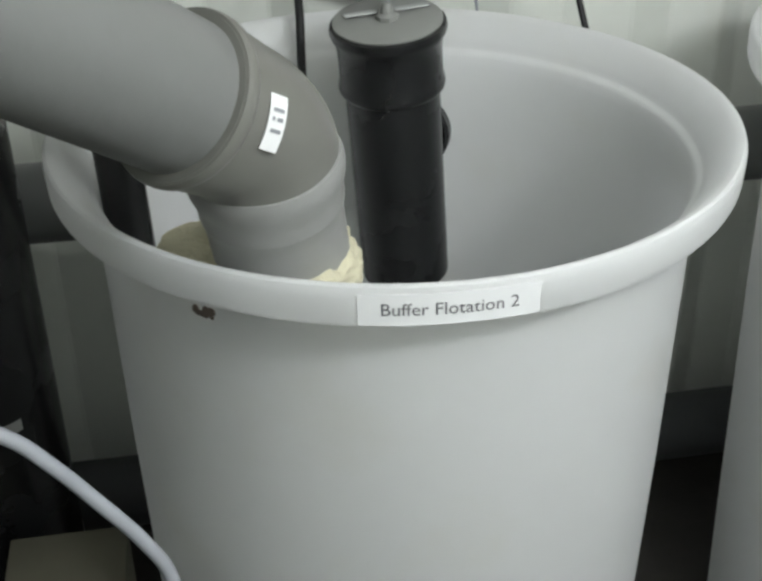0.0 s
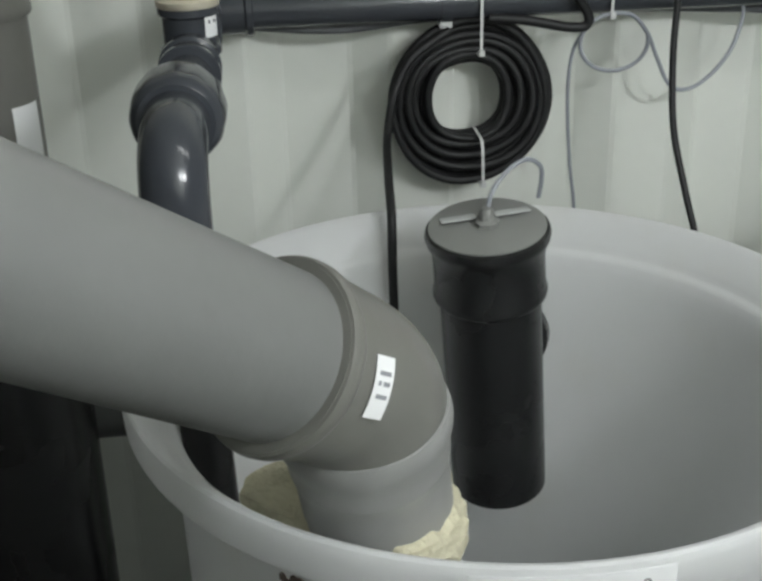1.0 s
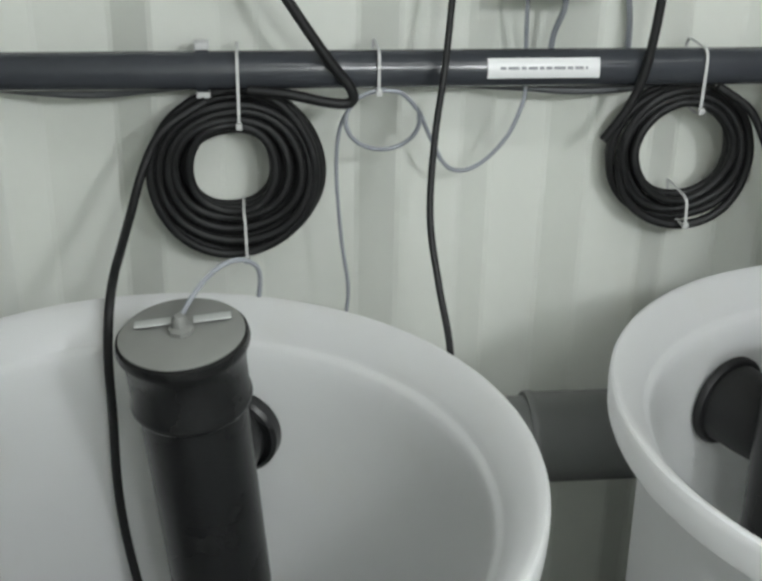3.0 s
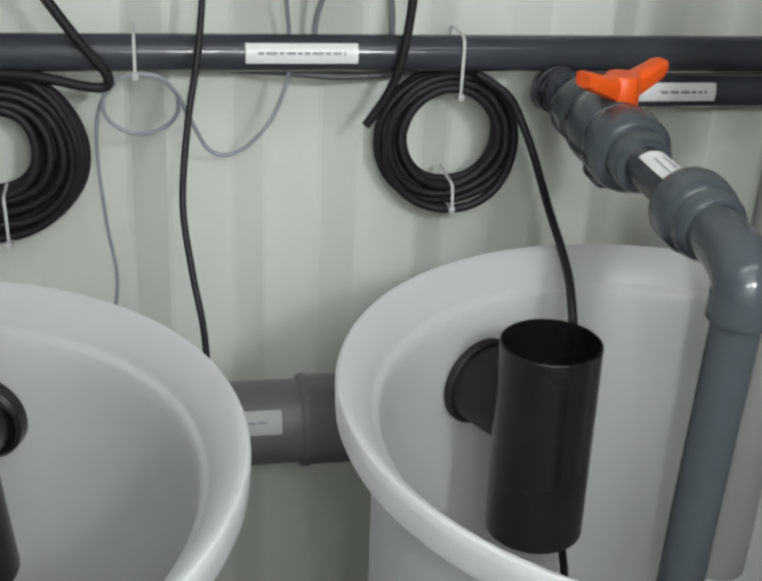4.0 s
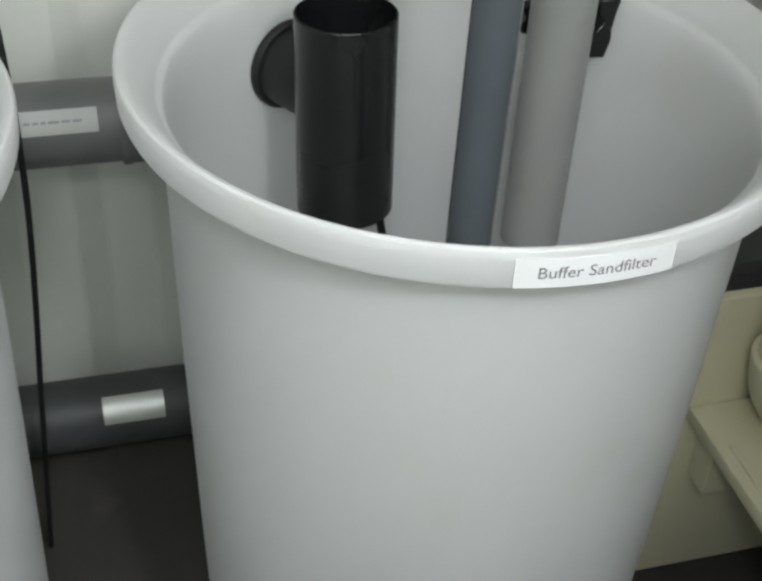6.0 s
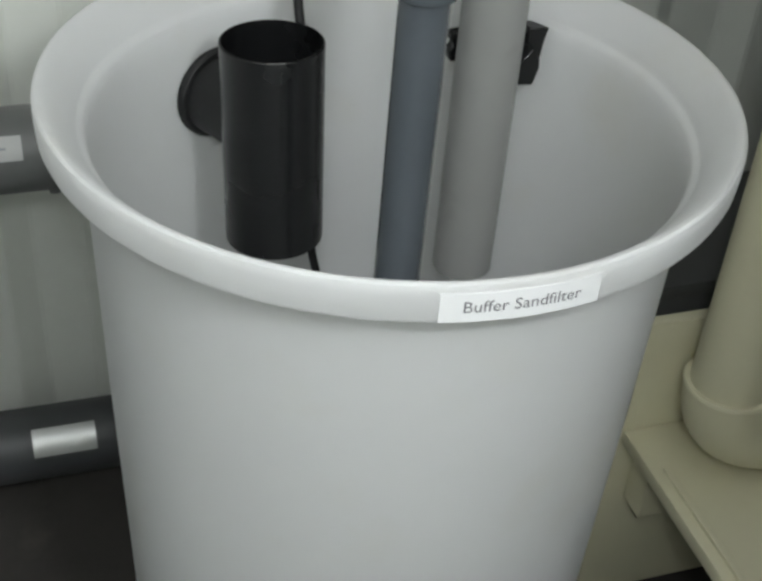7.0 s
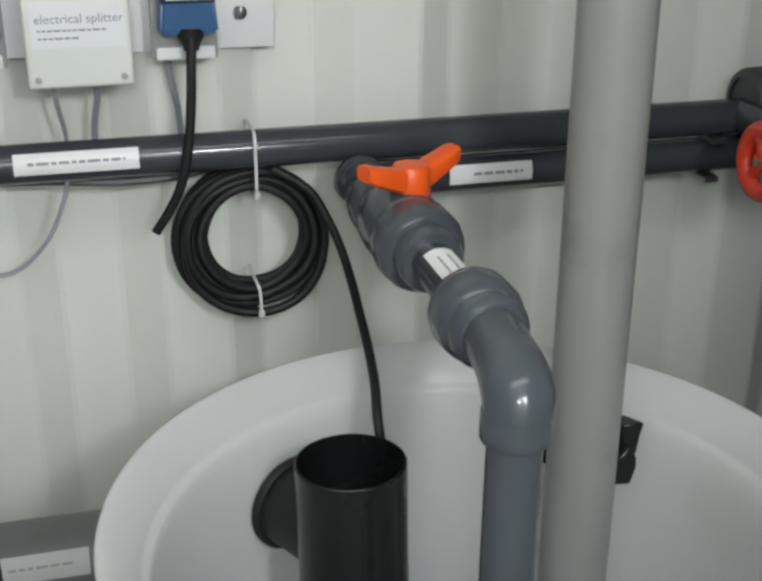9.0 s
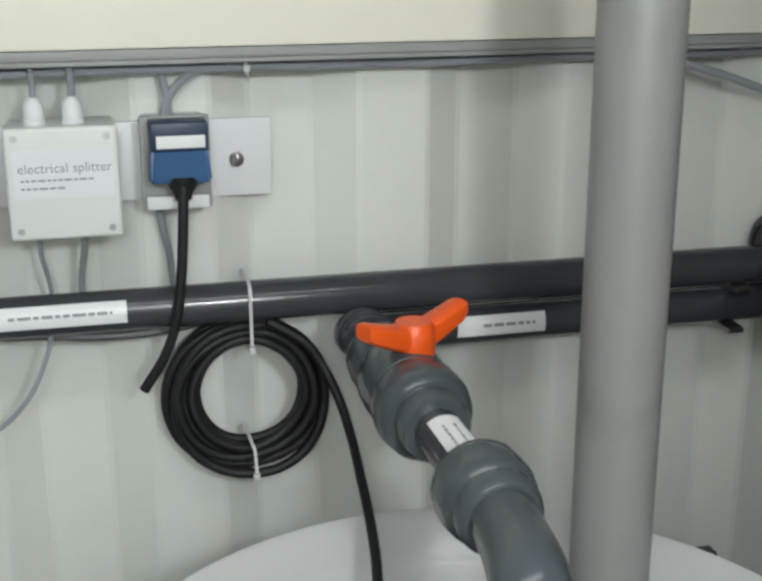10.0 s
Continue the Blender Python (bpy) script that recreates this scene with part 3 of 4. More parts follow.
for k in range(1, 11):
    t = k / 10
    line.append(FC * (1 - t) ** 2 + corner * 2 * t * (1 - t) + down * t * t)
part("elbow", sweep(bmesh.new(), line, [0.0690, 0.0690] + [0.0672] * (len(line) - 2), 56), PVC_BROWN, inlet, "brownish grey pipe elbow")
part("ring", lathe([(0.062, 0), (0.0715, 0.001), (0.0730, 0.005), (0.0730, 0.011), (0.0710, 0.015), (0.066, 0.016)], FB - fd * 0.028, FB + fd, 56), PVC_BROWN, inlet)
foot = corner + nd * 0.165
part("neck", lathe([(0.050, 0), (0.0622, 0), (0.0630, 0.07), (0.0634, 0.084), (0.0652, 0.088), (0.0660, 0.093), (0.0656, 0.102), (0.0672, 0.112), (0.0698, 0.120), (0.0708, 0.128), (0.0702, 0.135), (0.0685, 0.140), (0.06, 0.143)], foot, foot - nd, 56), PVC_LIGHT, inlet, "light grey pipe neck")
s_at, s_out, s_up = Vector((-0.1778, 1.2935, 1.2322)), Vector((0.66, -0.74, 0.13)).normalized(), Vector((0.33, 0.41, 0.85)).normalized()
s_dir = s_out.cross(s_up).normalized()
SA = s_at - s_out * 0.0672
pipe_label(inlet, SA, SA + s_dir, 0.0685, s_at, 0.019, 0.044, bars=word_bars(-0.006, 0.006, 0.010, 0.0015, 2) + word_bars(-0.006, 0.006, 0.003, 0.0015, 3) + word_bars(-0.006, 0.006, -0.006, 0.0015, 6), ink=INK_GREY)


def foam(cx, cy, z):
    """A torn flat foam collar round the pipe's neck, wider on one side, with a raised lip."""
    bm = bmesh.new()
    rings, n = [], 96
    section = [(0.0, -0.012), (0.6, -0.013), (0.95, -0.011), (1.0, -0.002), (0.96, 0.006), (0.6, 0.008), (0.3, 0.008), (0.14, 0.014), (0.04, 0.016), (0.0, 0.012)]
    for i in range(n):
        a = 2 * math.pi * i / n
        c, w = math.cos(a), math.sin(a)
        out = 0.043 - 0.030 * c + 0.012 * noise.noise((c * 3, w * 3, 3.0)) + 0.009 * noise.noise((c * 9, w * 9, 8.0))
        ring = []
        for f, h in section:
            rr = 0.060 + (out if f > 0.5 else 0.030) * f
            p = Vector((cx + c * rr, cy + w * rr, z + h * (1 + 0.35 * noise.noise((c * 5, w * 5, 1.0)))))
            off = Vector((p.x - C1[0], p.y - C1[1]))
            if off.length > 0.312:
                off *= 0.312 / off.length
                p.x, p.y = C1[0] + off.x, C1[1] + off.y
            ring.append(bm.verts.new(p + Vector([0.003 * noise.noise(p * 70 + Vector((k * 9, 0, 0))) for k in range(3)])))
        rings.append(ring)
    m = len(section)
    for i in range(n):
        for k in range(m):
            bm.faces.new((rings[i][k], rings[(i + 1) % n][k], rings[(i + 1) % n][(k + 1) % m], rings[i][(k + 1) % m]))
    return bm


tagged(part("foam_collar", foam(foot.x - 0.004, foot.y - 0.006, 1.047), FOAM), "torn yellowed foam collar round the grey pipe neck", "foam")

# ---- cable coils ----


def cable_coil(name, cx, cz, y, r_in, r_out, label, seed, shift=0.0):
    """Many turns of black cable in a ring, each turn slightly off."""
    t = thing(name, (cx, y, cz), label, "cable", "cable coils")
    rng = random.Random(seed)
    r_c = 0.0064
    k = 0
    for layer in range(3):
        rr = r_in + r_c
        while rr < r_out - r_c:
            f = (rr - r_in) / (r_out - r_in)
            jx, jz = rng.uniform(-0.004, 0.004) - shift * (1 - f), rng.uniform(-0.004, 0.003)
            ph, sq = rng.uniform(0, 6.28), rng.uniform(0.95, 1.05)
            line = [Vector((cx + jx + rr * sq * math.cos(a), y + 0.022 - layer * 0.0125 + 0.003 * math.sin(2 * a + ph) + rng.uniform(-0.0006, 0.0006), cz + jz - 0.006 * (rr - r_in) / (r_out - r_in) + rr / sq * math.sin(a) + 0.002 * math.sin(3 * a + ph))) for a in [2 * math.pi * i / 56 for i in range(56)]]
            part("turn", sweep(bmesh.new(), line, r_c, 10, closed=True), RUBBER, t)
            rr += 0.0125 + rng.uniform(0, 0.0015)
            k += 1
    return t


def cable_tie(parent, x, y0, y1, z_lo, z_hi, lean=0.0):
    """A nylon strap round a coil, with its head in front."""
    n = 28
    line = []
    cz, hz, cy, hy = (z_lo + z_hi) / 2, (z_hi - z_lo) / 2, (y0 + y1) / 2, (y1 - y0) / 2
    for i in range(n):
        a = 2 * math.pi * i / n
        ca, sa = math.cos(a), math.sin(a)
        line.append(Vector((x + lean * sa, cy + hy * math.copysign(abs(ca) ** 0.3, ca), cz + hz * math.copysign(abs(sa) ** 0.3, sa))))
    bm = bmesh.new()
    rings = []
    for i, p in enumerate(line):
        d = (line[(i + 1) % n] - line[i - 1]).normalized()
        w = Vector((1, 0, 0))
        nrm = d.cross(w).normalized()
        rings.append([bm.verts.new(p + w * sx * 0.0019 + nrm * sn * 0.0008) for sx, sn in ((-1, -1), (1, -1), (1, 1), (-1, 1))])
    for i in range(n):
        for k in range(4):
            bm.faces.new((rings[i][k], rings[(i + 1) % n][k], rings[(i + 1) % n][(k + 1) % 4], rings[i][(k + 1) % 4]))
    tie = part("cable_tie", bm, TIE, parent, "white nylon cable tie")
    part("tie_head", box_bm((x - 0.004, y0 - 0.006, z_lo + 0.004), (x + 0.004, y0 + 0.001, z_lo + 0.012), 0.001), TIE, tie)
    return tie


COIL_Y = 2.205
coil1 = cable_coil("cable_coil", 0.058, 1.175, COIL_Y, 0.054, 0.128, "coil of black cable hung on the wall pipe by ties", 11, 0.012)
cable_tie(coil1, 0.062, 2.166, 2.246, 1.240, 1.342)
cable_tie(coil1, 0.066, 2.166, 2.246, 1.050, 1.124, -0.002)
coil2 = cable_coil("cable_coil", 0.677, 1.188, COIL_Y - 0.002, 0.0645, 0.107, "neat coil of black cable tied to the wall pipe", 23)
cable_tie(coil2, 0.678, 2.164, 2.246, 1.252, 1.342)
cable_tie(coil2, 0.678, 2.164, 2.246, 1.086, 1.136, -0.004)


def cable(name, pts, r, mat, label, seg=10, per=8):
    bm = tube(pts, r, seg, per)
    return tagged(part(name, bm, mat), label, "cable")


cable("hanging_cable", [(0.02, 2.18, 1.278), (-0.035, 2.165, 1.245), (-0.062, 2.150, 1.20), (-0.078, 2.10, 1.155), (-0.086, 2.03, 1.135), (-0.090, 1.985, 1.125), (-0.093, 1.940, 1.103), (-0.096, 1.916, 1.05), (-0.096, 1.910, 0.98), (-0.097, 1.906, 0.86), (-0.085, 1.90, 0.75), (-0.06, 1.90, 0.60), (-0.02, 1.86, 0.45)], 0.0058, RUBBER, "black cable hanging from the coil into the tank")
cable("hanging_cable", [(0.70, 2.170, 1.292), (0.745, 2.162, 1.262), (0.768, 2.152, 1.222), (0.781, 2.138, 1.188), (0.786, 2.10, 1.155), (0.784, 2.055, 1.136), (0.777, 1.98, 1.118), (0.768, 1.915, 1.104), (0.759, 1.868, 1.085), (0.760, 1.855, 1.05), (0.764, 1.853, 0.95), (0.770, 1.852, 0.86), (0.775, 1.85, 0.80), (0.781, 1.85, 0.74), (0.792, 1.84, 0.66), (0.79, 1.80, 0.45)], 0.0058, RUBBER, "black cable from the coil down behind the black pipe")
cable("plug_cable", [(0.606, 2.158, 1.475), (0.604, 2.155, 1.44), (0.599, 2.155, 1.37), (0.590, 2.155, 1.31), (0.575, 2.16, 1.265), (0.548, 2.165, 1.221)], 0.0062, RUBBER, "black plug cable with a loose cut end")
cable("plug_cable", [(0.335, 2.150, 1.47), (0.331, 2.150, 1.41), (0.322, 2.13, 1.33), (0.306, 2.09, 1.25), (0.296, 2.04, 1.165), (0.304, 2.0, 1.09), (0.316, 1.972, 1.02), (0.320, 1.966, 0.94), (0.321, 1.97, 0.86), (0.317, 1.98, 0.72), (0.304, 1.99, 0.54), (0.290, 2.00, 0.38), (0.268, 2.00, 0.10), (0.262, 2.0, 0.02)], 0.0046, RUBBER, "black cable hanging from a blue plug to the floor")
for k, dy in enumerate((0.0, 0.010)):
    cable("sagging_cable", [(-0.262, 2.215 + dy, 1.290), (-0.19, 2.218 + dy, 1.281 + 0.003 * k), (-0.118, 2.22 + dy, 1.277 + 0.004 * k), (-0.04, 2.22 + dy, 1.284), (0.02, 2.22 + dy, 1.288), (0.15, 2.222 + dy, 1.289), (0.30, 2.22 + dy, 1.287), (0.427, 2.215 + dy, 1.282 - 0.003 * k), (0.508, 2.212 + dy, 1.276 + 0.004 * k), (0.582, 2.215 + dy, 1.277), (0.66, 2.22 + dy, 1.287), (0.80, 2.222 + dy, 1.289), (1.1, 2.224 + dy, 1.289), (1.5, 2.224 + dy, 1.289)], 0.0052, CABLE_DARK, "dark cable sagging under the wall pipe", 8)
cable("plug_cable", [(0.088, 2.152, 1.48), (0.112, 2.152, 1.435), (0.170, 2.155, 1.347), (0.206, 2.160, 1.298), (0.206, 2.163, 1.279), (0.180, 2.165, 1.278), (0.125, 2.172, 1.288), (0.075, 2.18, 1.292)], 0.0068, RUBBER, "thick black cable bending round into the coil")
loop = [(0.249 + 0.049 * math.cos(a), 2.17 + 0.004 * math.sin(a * 0.5), 1.253 + 0.040 * math.sin(a)) for a in [0.2 - 2 * math.pi * i / 16 for i in range(15)]]
cable("thin_wire", [(0.198, 2.185, 0.93), (0.206, 2.18, 1.0), (0.196, 2.18, 1.08), (0.189, 2.18, 1.18), (0.195, 2.178, 1.245), (0.22, 2.172, 1.285)], 0.0026, CABLE_GREY, "thin grey sensor wire hanging down the wall", 8)
cable("thin_wire", loop + [(0.297, 2.172, 1.262), (0.313, 2.174, 1.228), (0.334, 2.176, 1.188), (0.358, 2.178, 1.177), (0.387, 2.178, 1.189), (0.418, 2.18, 1.222), (0.437, 2.19, 1.258), (0.446, 2.205, 1.285), (0.450, 2.235, 1.33), (0.443, 2.215, 1.38), (0.442, 2.212, 1.41)], 0.0030, CABLE_GREY, "thin grey wire looped under the wall pipe", 8)
tie3 = thing("cable_tie", (0.243, 2.17, 1.29), "white nylon tie holding a grey wire loop", "cable tie")
cable_tie(tie3, 0.243, 2.165, 2.246, 1.283, 1.344)

# ---- sockets and boxes on the wall ----
board = thing("mounting_board", (0.345, WALL_Y, 1.478), "white mounting board on the wall behind the sockets", "board")
part("panel", box_bm((-0.03, WALL_Y - 0.008, 1.431), (0.722, WALL_Y - 0.0005, 1.526), 0.0015), BOARD, board)
part("screw_cap", lathe([(0, 0), (0.009, 0), (0.009, 0.003), (0.006, 0.005), (0, 0.0055)], (0.679, WALL_Y - 0.008, 1.476), (0.679, 0, 1.476), 20), STEEL, board)
part("screw_slot", box_bm((0.672, WALL_Y - 0.0145, 1.468), (0.679, WALL_Y - 0.0126, 1.484), 0.0006), INK, board)

split = thing("splitter_box", (0.4755, WALL_Y, 1.475), "light grey electrical splitter box with printed lid", "box")
SX0, SX1, SZ0, SZ1 = 0.414, 0.537, 1.411, 1.537
part("body", box_bm((SX0 + 0.002, 2.182, SZ0 + 0.002), (SX1 - 0.002, WALL_Y - 0.008, SZ1 - 0.002), 0.004), BOX, split)
lid = part("lid", box_bm((SX0, 2.164, SZ0), (SX1, 2.183, SZ1), 0.005, 3), BOX, split)
for sx in (SX0 + 0.012, SX1 - 0.012):
    for sz in (SZ0 + 0.011, SZ1 - 0.011):
        part("screw", lathe([(0.0, 0), (0.0042, 0), (0.0040, 0.0014), (0.0, 0.0016)], (sx, 2.1645, sz), (sx, 0, sz), 14), STEEL, lid)
FRONT = Matrix.Rotation(radians(90), 4, "X")
stk = sheet_bm(0.108, 0.054)
stk.transform(Matrix.Translation((0.4765, 2.1638, 1.4855)) @ FRONT)
part("sticker", stk, BOARD, lid, "white printed sticker", flat=True)
tm = text_mesh("electrical splitter", 0.0150)
tm.transform(Matrix.Translation((0.478, 2.1629, 1.492)) @ FRONT)
part("lettering", tm, INK_GREY, lid, "grey printed words", flat=True)
tb = bars_bm(word_bars(-0.048, 0.030, 0.001, 0.0011, 31) + word_bars(-0.048, 0.0, -0.008, 0.0011, 32))
tb.transform(Matrix.Translation((0.478, 2.1629, 1.478)) @ FRONT)
part("fine_print", tb, INK_GREY, lid, "small grey printed lines", flat=True)
for k, gx in enumerate((0.448, 0.490)):
    part("gland", lathe([(0, 0), (0.013, 0), (0.013, 0.006), (0.0115, 0.007), (0.0115, 0.022), (0.008, 0.029), (0.005, 0.031), (0, 0.031)], (gx, 2.208, SZ1 - 0.003), (gx, 2.208, 3), 18), BOARD, split, "white cable gland")
    part("cable", tube([(gx, 2.208, SZ1 + 0.02), (gx + 0.001, 2.21, SZ1 + 0.045), (gx - 0.001, 2.225, SZ1 + 0.07), (gx, 2.235, SZ1 + 0.11)], 0.0035 + 0.001 * k, 8), CABLE_GREY, split)
    part("gland", lathe([(0, 0), (0.010, 0), (0.010, 0.005), (0.007, 0.012), (0, 0.014)], (gx - 0.002 + 0.004 * k, 2.21, SZ0 + 0.003), (gx - 0.002 + 0.004 * k, 2.21, 0), 16), BOX, split)
part("cable", tube([(0.492, 2.21, SZ0 - 0.008), (0.492, 2.213, 1.385), (0.486, 2.235, 1.345), (0.484, 2.24, 1.29)], 0.0042, 8), CABLE_GREY, split)


def socket_and_plug(x0, tint, with_plug=True):
    """A wall socket with an angled plug in it; its cable is a thing of its own."""
    s = thing("wall_socket", (x0 + 0.04, WALL_Y, 1.48), "white wall socket with hinged lid on the mounting board", "socket", "wall sockets")
    part("body", box_bm((x0 + 0.004, 2.205, 1.434), (x0 + 0.076, WALL_Y - 0.008, 1.536), 0.004), BOARD, s)
    part("frame", box_bm((x0, 2.198, 1.431), (x0 + 0.080, 2.207, 1.540), 0.003), GREEN_GREY, s, "grey socket frame")
    part("flap", box_bm((x0 + 0.004, 2.186, 1.433), (x0 + 0.076, 2.1975, 1.449), 0.003), BOARD, s, "white hinged flap")
    p = thing("power_plug", (x0 + 0.04, 2.19, 1.49), "blue angled power plug with white label", "plug", "power plugs")
    bm = bmesh.new()
    rings = []
    for y, hw, z0, z1 in ((2.199, 0.030, 1.480, 1.534), (2.186, 0.033, 1.472, 1.536), (2.166, 0.0335, 1.468, 1.533), (2.155, 0.0315, 1.470, 1.526)):
        rings.append([bm.verts.new((x0 + 0.042 + sx * hw * f, y, z)) for sx, f, z in ((-1, 1.08, z0), (1, 1.08, z0), (1, 0.95, z1), (-1, 0.95, z1))])
    for a, b in zip(rings, rings[1:]):
        for k in range(4):
            bm.faces.new((a[k], a[(k + 1) % 4], b[(k + 1) % 4], b[k]))
    bm.faces.new(rings[0])
    bm.faces.new(rings[-1])
    bmesh.ops.bevel(bm, geom=bm.edges[:], offset=0.0035, segments=2, affect="EDGES")
    part("housing", bm, tint, p)
    part("cap", box_bm((x0 + 0.0095, 2.1535, 1.505), (x0 + 0.0745, 2.1965, 1.5385), 0.004), BLUE_DARK, p, "dark blue cap")
    part("label", box_bm((x0 + 0.016, 2.1515, 1.510), (x0 + 0.070, 2.156, 1.524), 0.0005, m=Matrix.Identity(4)), PAPER, p, "white label")
    part("strain_relief", lathe([(0.0, 0), (0.018, 0), (0.016, 0.010), (0.011, 0.018), (0.009, 0.026), (0.0, 0.026)], (x0 + 0.044, 2.168, 1.474), (x0 + 0.0436, 2.16, 1.42), 20), RUBBER, p)
    return s, p


socket_and_plug(0.562, BLUE)
socket_and_plug(0.312, BLUE)
socket_and_plug(0.046, BLUE_DARK)
cable("socket_cable", [(0.598, 2.225, 1.535), (0.597, 2.23, 1.56), (0.592, 2.235, 1.59), (0.590, 2.238, 1.63)], 0.0045, CABLE_GREY, "grey cable rising from a wall socket", 8)
cable("socket_cable", [(0.592, 2.225, 1.535), (0.600, 2.228, 1.558), (0.622, 2.23, 1.580), (0.655, 2.232, 1.592), (0.72, 2.235, 1.596), (0.80, 2.236, 1.590)], 0.0050, CABLE_GREY, "grey cable curving from a wall socket to the tray", 8)
cable("socket_cable", [(0.580, 2.232, 1.436), (0.585, 2.235, 1.40), (0.592, 2.24, 1.36), (0.596, 2.245, 1.30)], 0.0042, CABLE_GREY, "grey cable running down from a wall socket", 8)

# ---- duct and cable tray above ----
tagged(part("cable_duct", box_bm((-1.385, 2.195, 1.616), (1.847, 2.258, 1.83), 0.004), CREAM), "cream painted steel duct along the wall", "duct")
tray = thing("cable_tray", (0.4, 2.24, 1.61), "grey steel cable tray under the cream duct", "cable tray")
part("rail", box_bm((-1.38, 2.200, 1.6035), (1.847, 2.257, 1.6155), 0.002), GREEN_GREY, tray)
part("lip", box_bm((-1.38, 2.200, 1.598), (1.847, 2.204, 1.603), 0.0005), GREEN_GREY, tray)
for k, z0 in enumerate((1.594, 1.588)):
    rng = random.Random(50 + k)
    pts = [(-1.2 + 0.162 * i, 2.240 - 0.012 * k, z0 + rng.uniform(-0.002, 0.002)) for i in range(18)]
    cable("tray_cable", pts, 0.0045, CABLE_GREY, "grey cable tied under the cable tray", 8, 5)
tie4 = thing("cable_tie", (0.69, 2.2, 1.6), "white nylon tie round the tray cables", "cable tie")
cable_tie(tie4, 0.69, 2.218, 2.250, 1.581, 1.601)
cable("tray_cable", [(1.17, 2.225, 1.605), (1.22, 2.22, 1.588), (1.30, 2.21, 1.565), (1.40, 2.2, 1.53), (1.5, 2.2, 1.50)], 0.0055, CABLE_GREY, "pale grey cable leaving the tray downward", 8)

# ---- low pipes between the tanks ----
low = thing("drain_pipe", (0.40, 2.10, 0.80), "grey drain pipe behind the tanks with a label", "pipe")
part("pipe", rod((-0.75, 2.105, 0.795), (1.2, 2.095, 0.795), 0.0610, 0.001, 48), PVC_SHADE, low)
part("sleeve", lathe([(0.060, 0), (0.066, 0), (0.0675, 0.003), (0.0675, 0.012), (0.0655, 0.015), (0.0655, 0.16), (0.060, 0.16)], (0.455, 2.100, 0.795), (1.2, 2.096, 0.795), 48), PVC_SHADE, low)
pipe_label(low, (-0.75, 2.105, 0.795), (1.2, 2.095, 0.795), 0.0612, (0.345, 2.0, 0.856), 0.16, 0.034, bars=word_bars(-0.02, 0.06, 0, 0.0018, 41), ink=INK_GREY, film=PAPER_SHADED)
low2 = thing("drain_pipe", (0.40, 2.13, 0.2), "dark grey drain pipe near the floor with a label", "pipe")
part("pipe", rod((-0.9, 2.135, 0.195), (1.847, 2.135, 0.195), 0.0630, 0.001, 48), PVC_DULL, low2)
pipe_label(low2, (-0.9, 2.135, 0.195), (1.847, 2.135, 0.195), 0.0632, (0.430, 2.06, 0.262), 0.104, 0.048, film=FOIL)
for hx in (-0.6, 1.35):
    hz = thing("pipe_support", (hx, 2.12, 0), "dark steel pipe support on the floor", "bracket", "pipe supports")
    part("post", box_bm((hx - 0.015, 2.215, 0.0), (hx + 0.015, 2.24, 0.86), 0.002), PVC, hz)
    for z in (0.195, 0.795):
        part("arm", box_bm((hx - 0.013, 2.04, z - 0.083), (hx + 0.013, 2.216, z - 0.064), 0.002), PVC, hz)

# ---- left of the first tank ----
drain = thing("drain_riser", (-0.58, 2.09, 0), "brownish grey drain riser with elbow beside the wall", "pipe")
part("pipe", rod((-0.585, 2.09, 0.0), (-0.585, 2.09, 1.40), 0.0625, 0.001, 48), PVC_BROWN, drain)
part("socket", lathe([(0.06, 0), (0.067, 0), (0.069, 0.003), (0.069, 0.012), (0.067, 0.016), (0.067, 0.07), (0.06, 0.07)], (-0.585, 2.09, 1.345), (-0.585, 2.09, 3), 48), PVC_BROWN, drain)
part("elbow", elbow_bm((-0.585, 2.09, 1.40), (-0.585, 2.09, 1.49), (-0.90, 2.09, 1.56), 0.067, 0.075, 40), PVC_BROWN, drain)
pipe_label(drain, (-0.585, 2.09, 0), (-0.585, 2.09, 1), 0.0627, (-0.52, 2.045, 1.185), 0.042, 0.11, along=False)
post = thing("standing_pipe", (-0.593, 1.87, 0), "thick black upright pipe behind the tank", "pipe")
part("pipe", rod((-0.593, 1.87, 0.0), (-0.593, 1.87, 1.02), 0.120, 0.006, 56), BLACK, post)
# silver film dims this label, in place of the shade it lies in
pipe_label(post, (-0.593, 1.87, 0), (-0.593, 1.87, 1), 0.1203, (-0.525, 1.765, 0.625), 0.040, 0.018, along=False, film=FOIL)
cable("pale_hose", [(-0.62, 1.30, 1.05), (-0.50, 1.30, 1.00), (-0.43, 1.30, 0.962), (-0.395, 1.30, 0.925), (-0.36, 1.30, 0.876), (-0.325, 1.30, 0.822), (-0.303, 1.30, 0.765), (-0.295, 1.28, 0.66), (-0.31, 1.25, 0.4), (-0.36, 1.2, 0.02)], 0.0072, CABLE_PALE, "pale grey hose hanging beside the tank", 12)
crate = thing("crate", (-0.46, 1.66, 0), "dull beige box standing beside the tank", "box")
part("body", box_bm((-0.55, 1.56, 0.0), (-0.390, 1.735, 0.466), 0.006), CARD, crate)

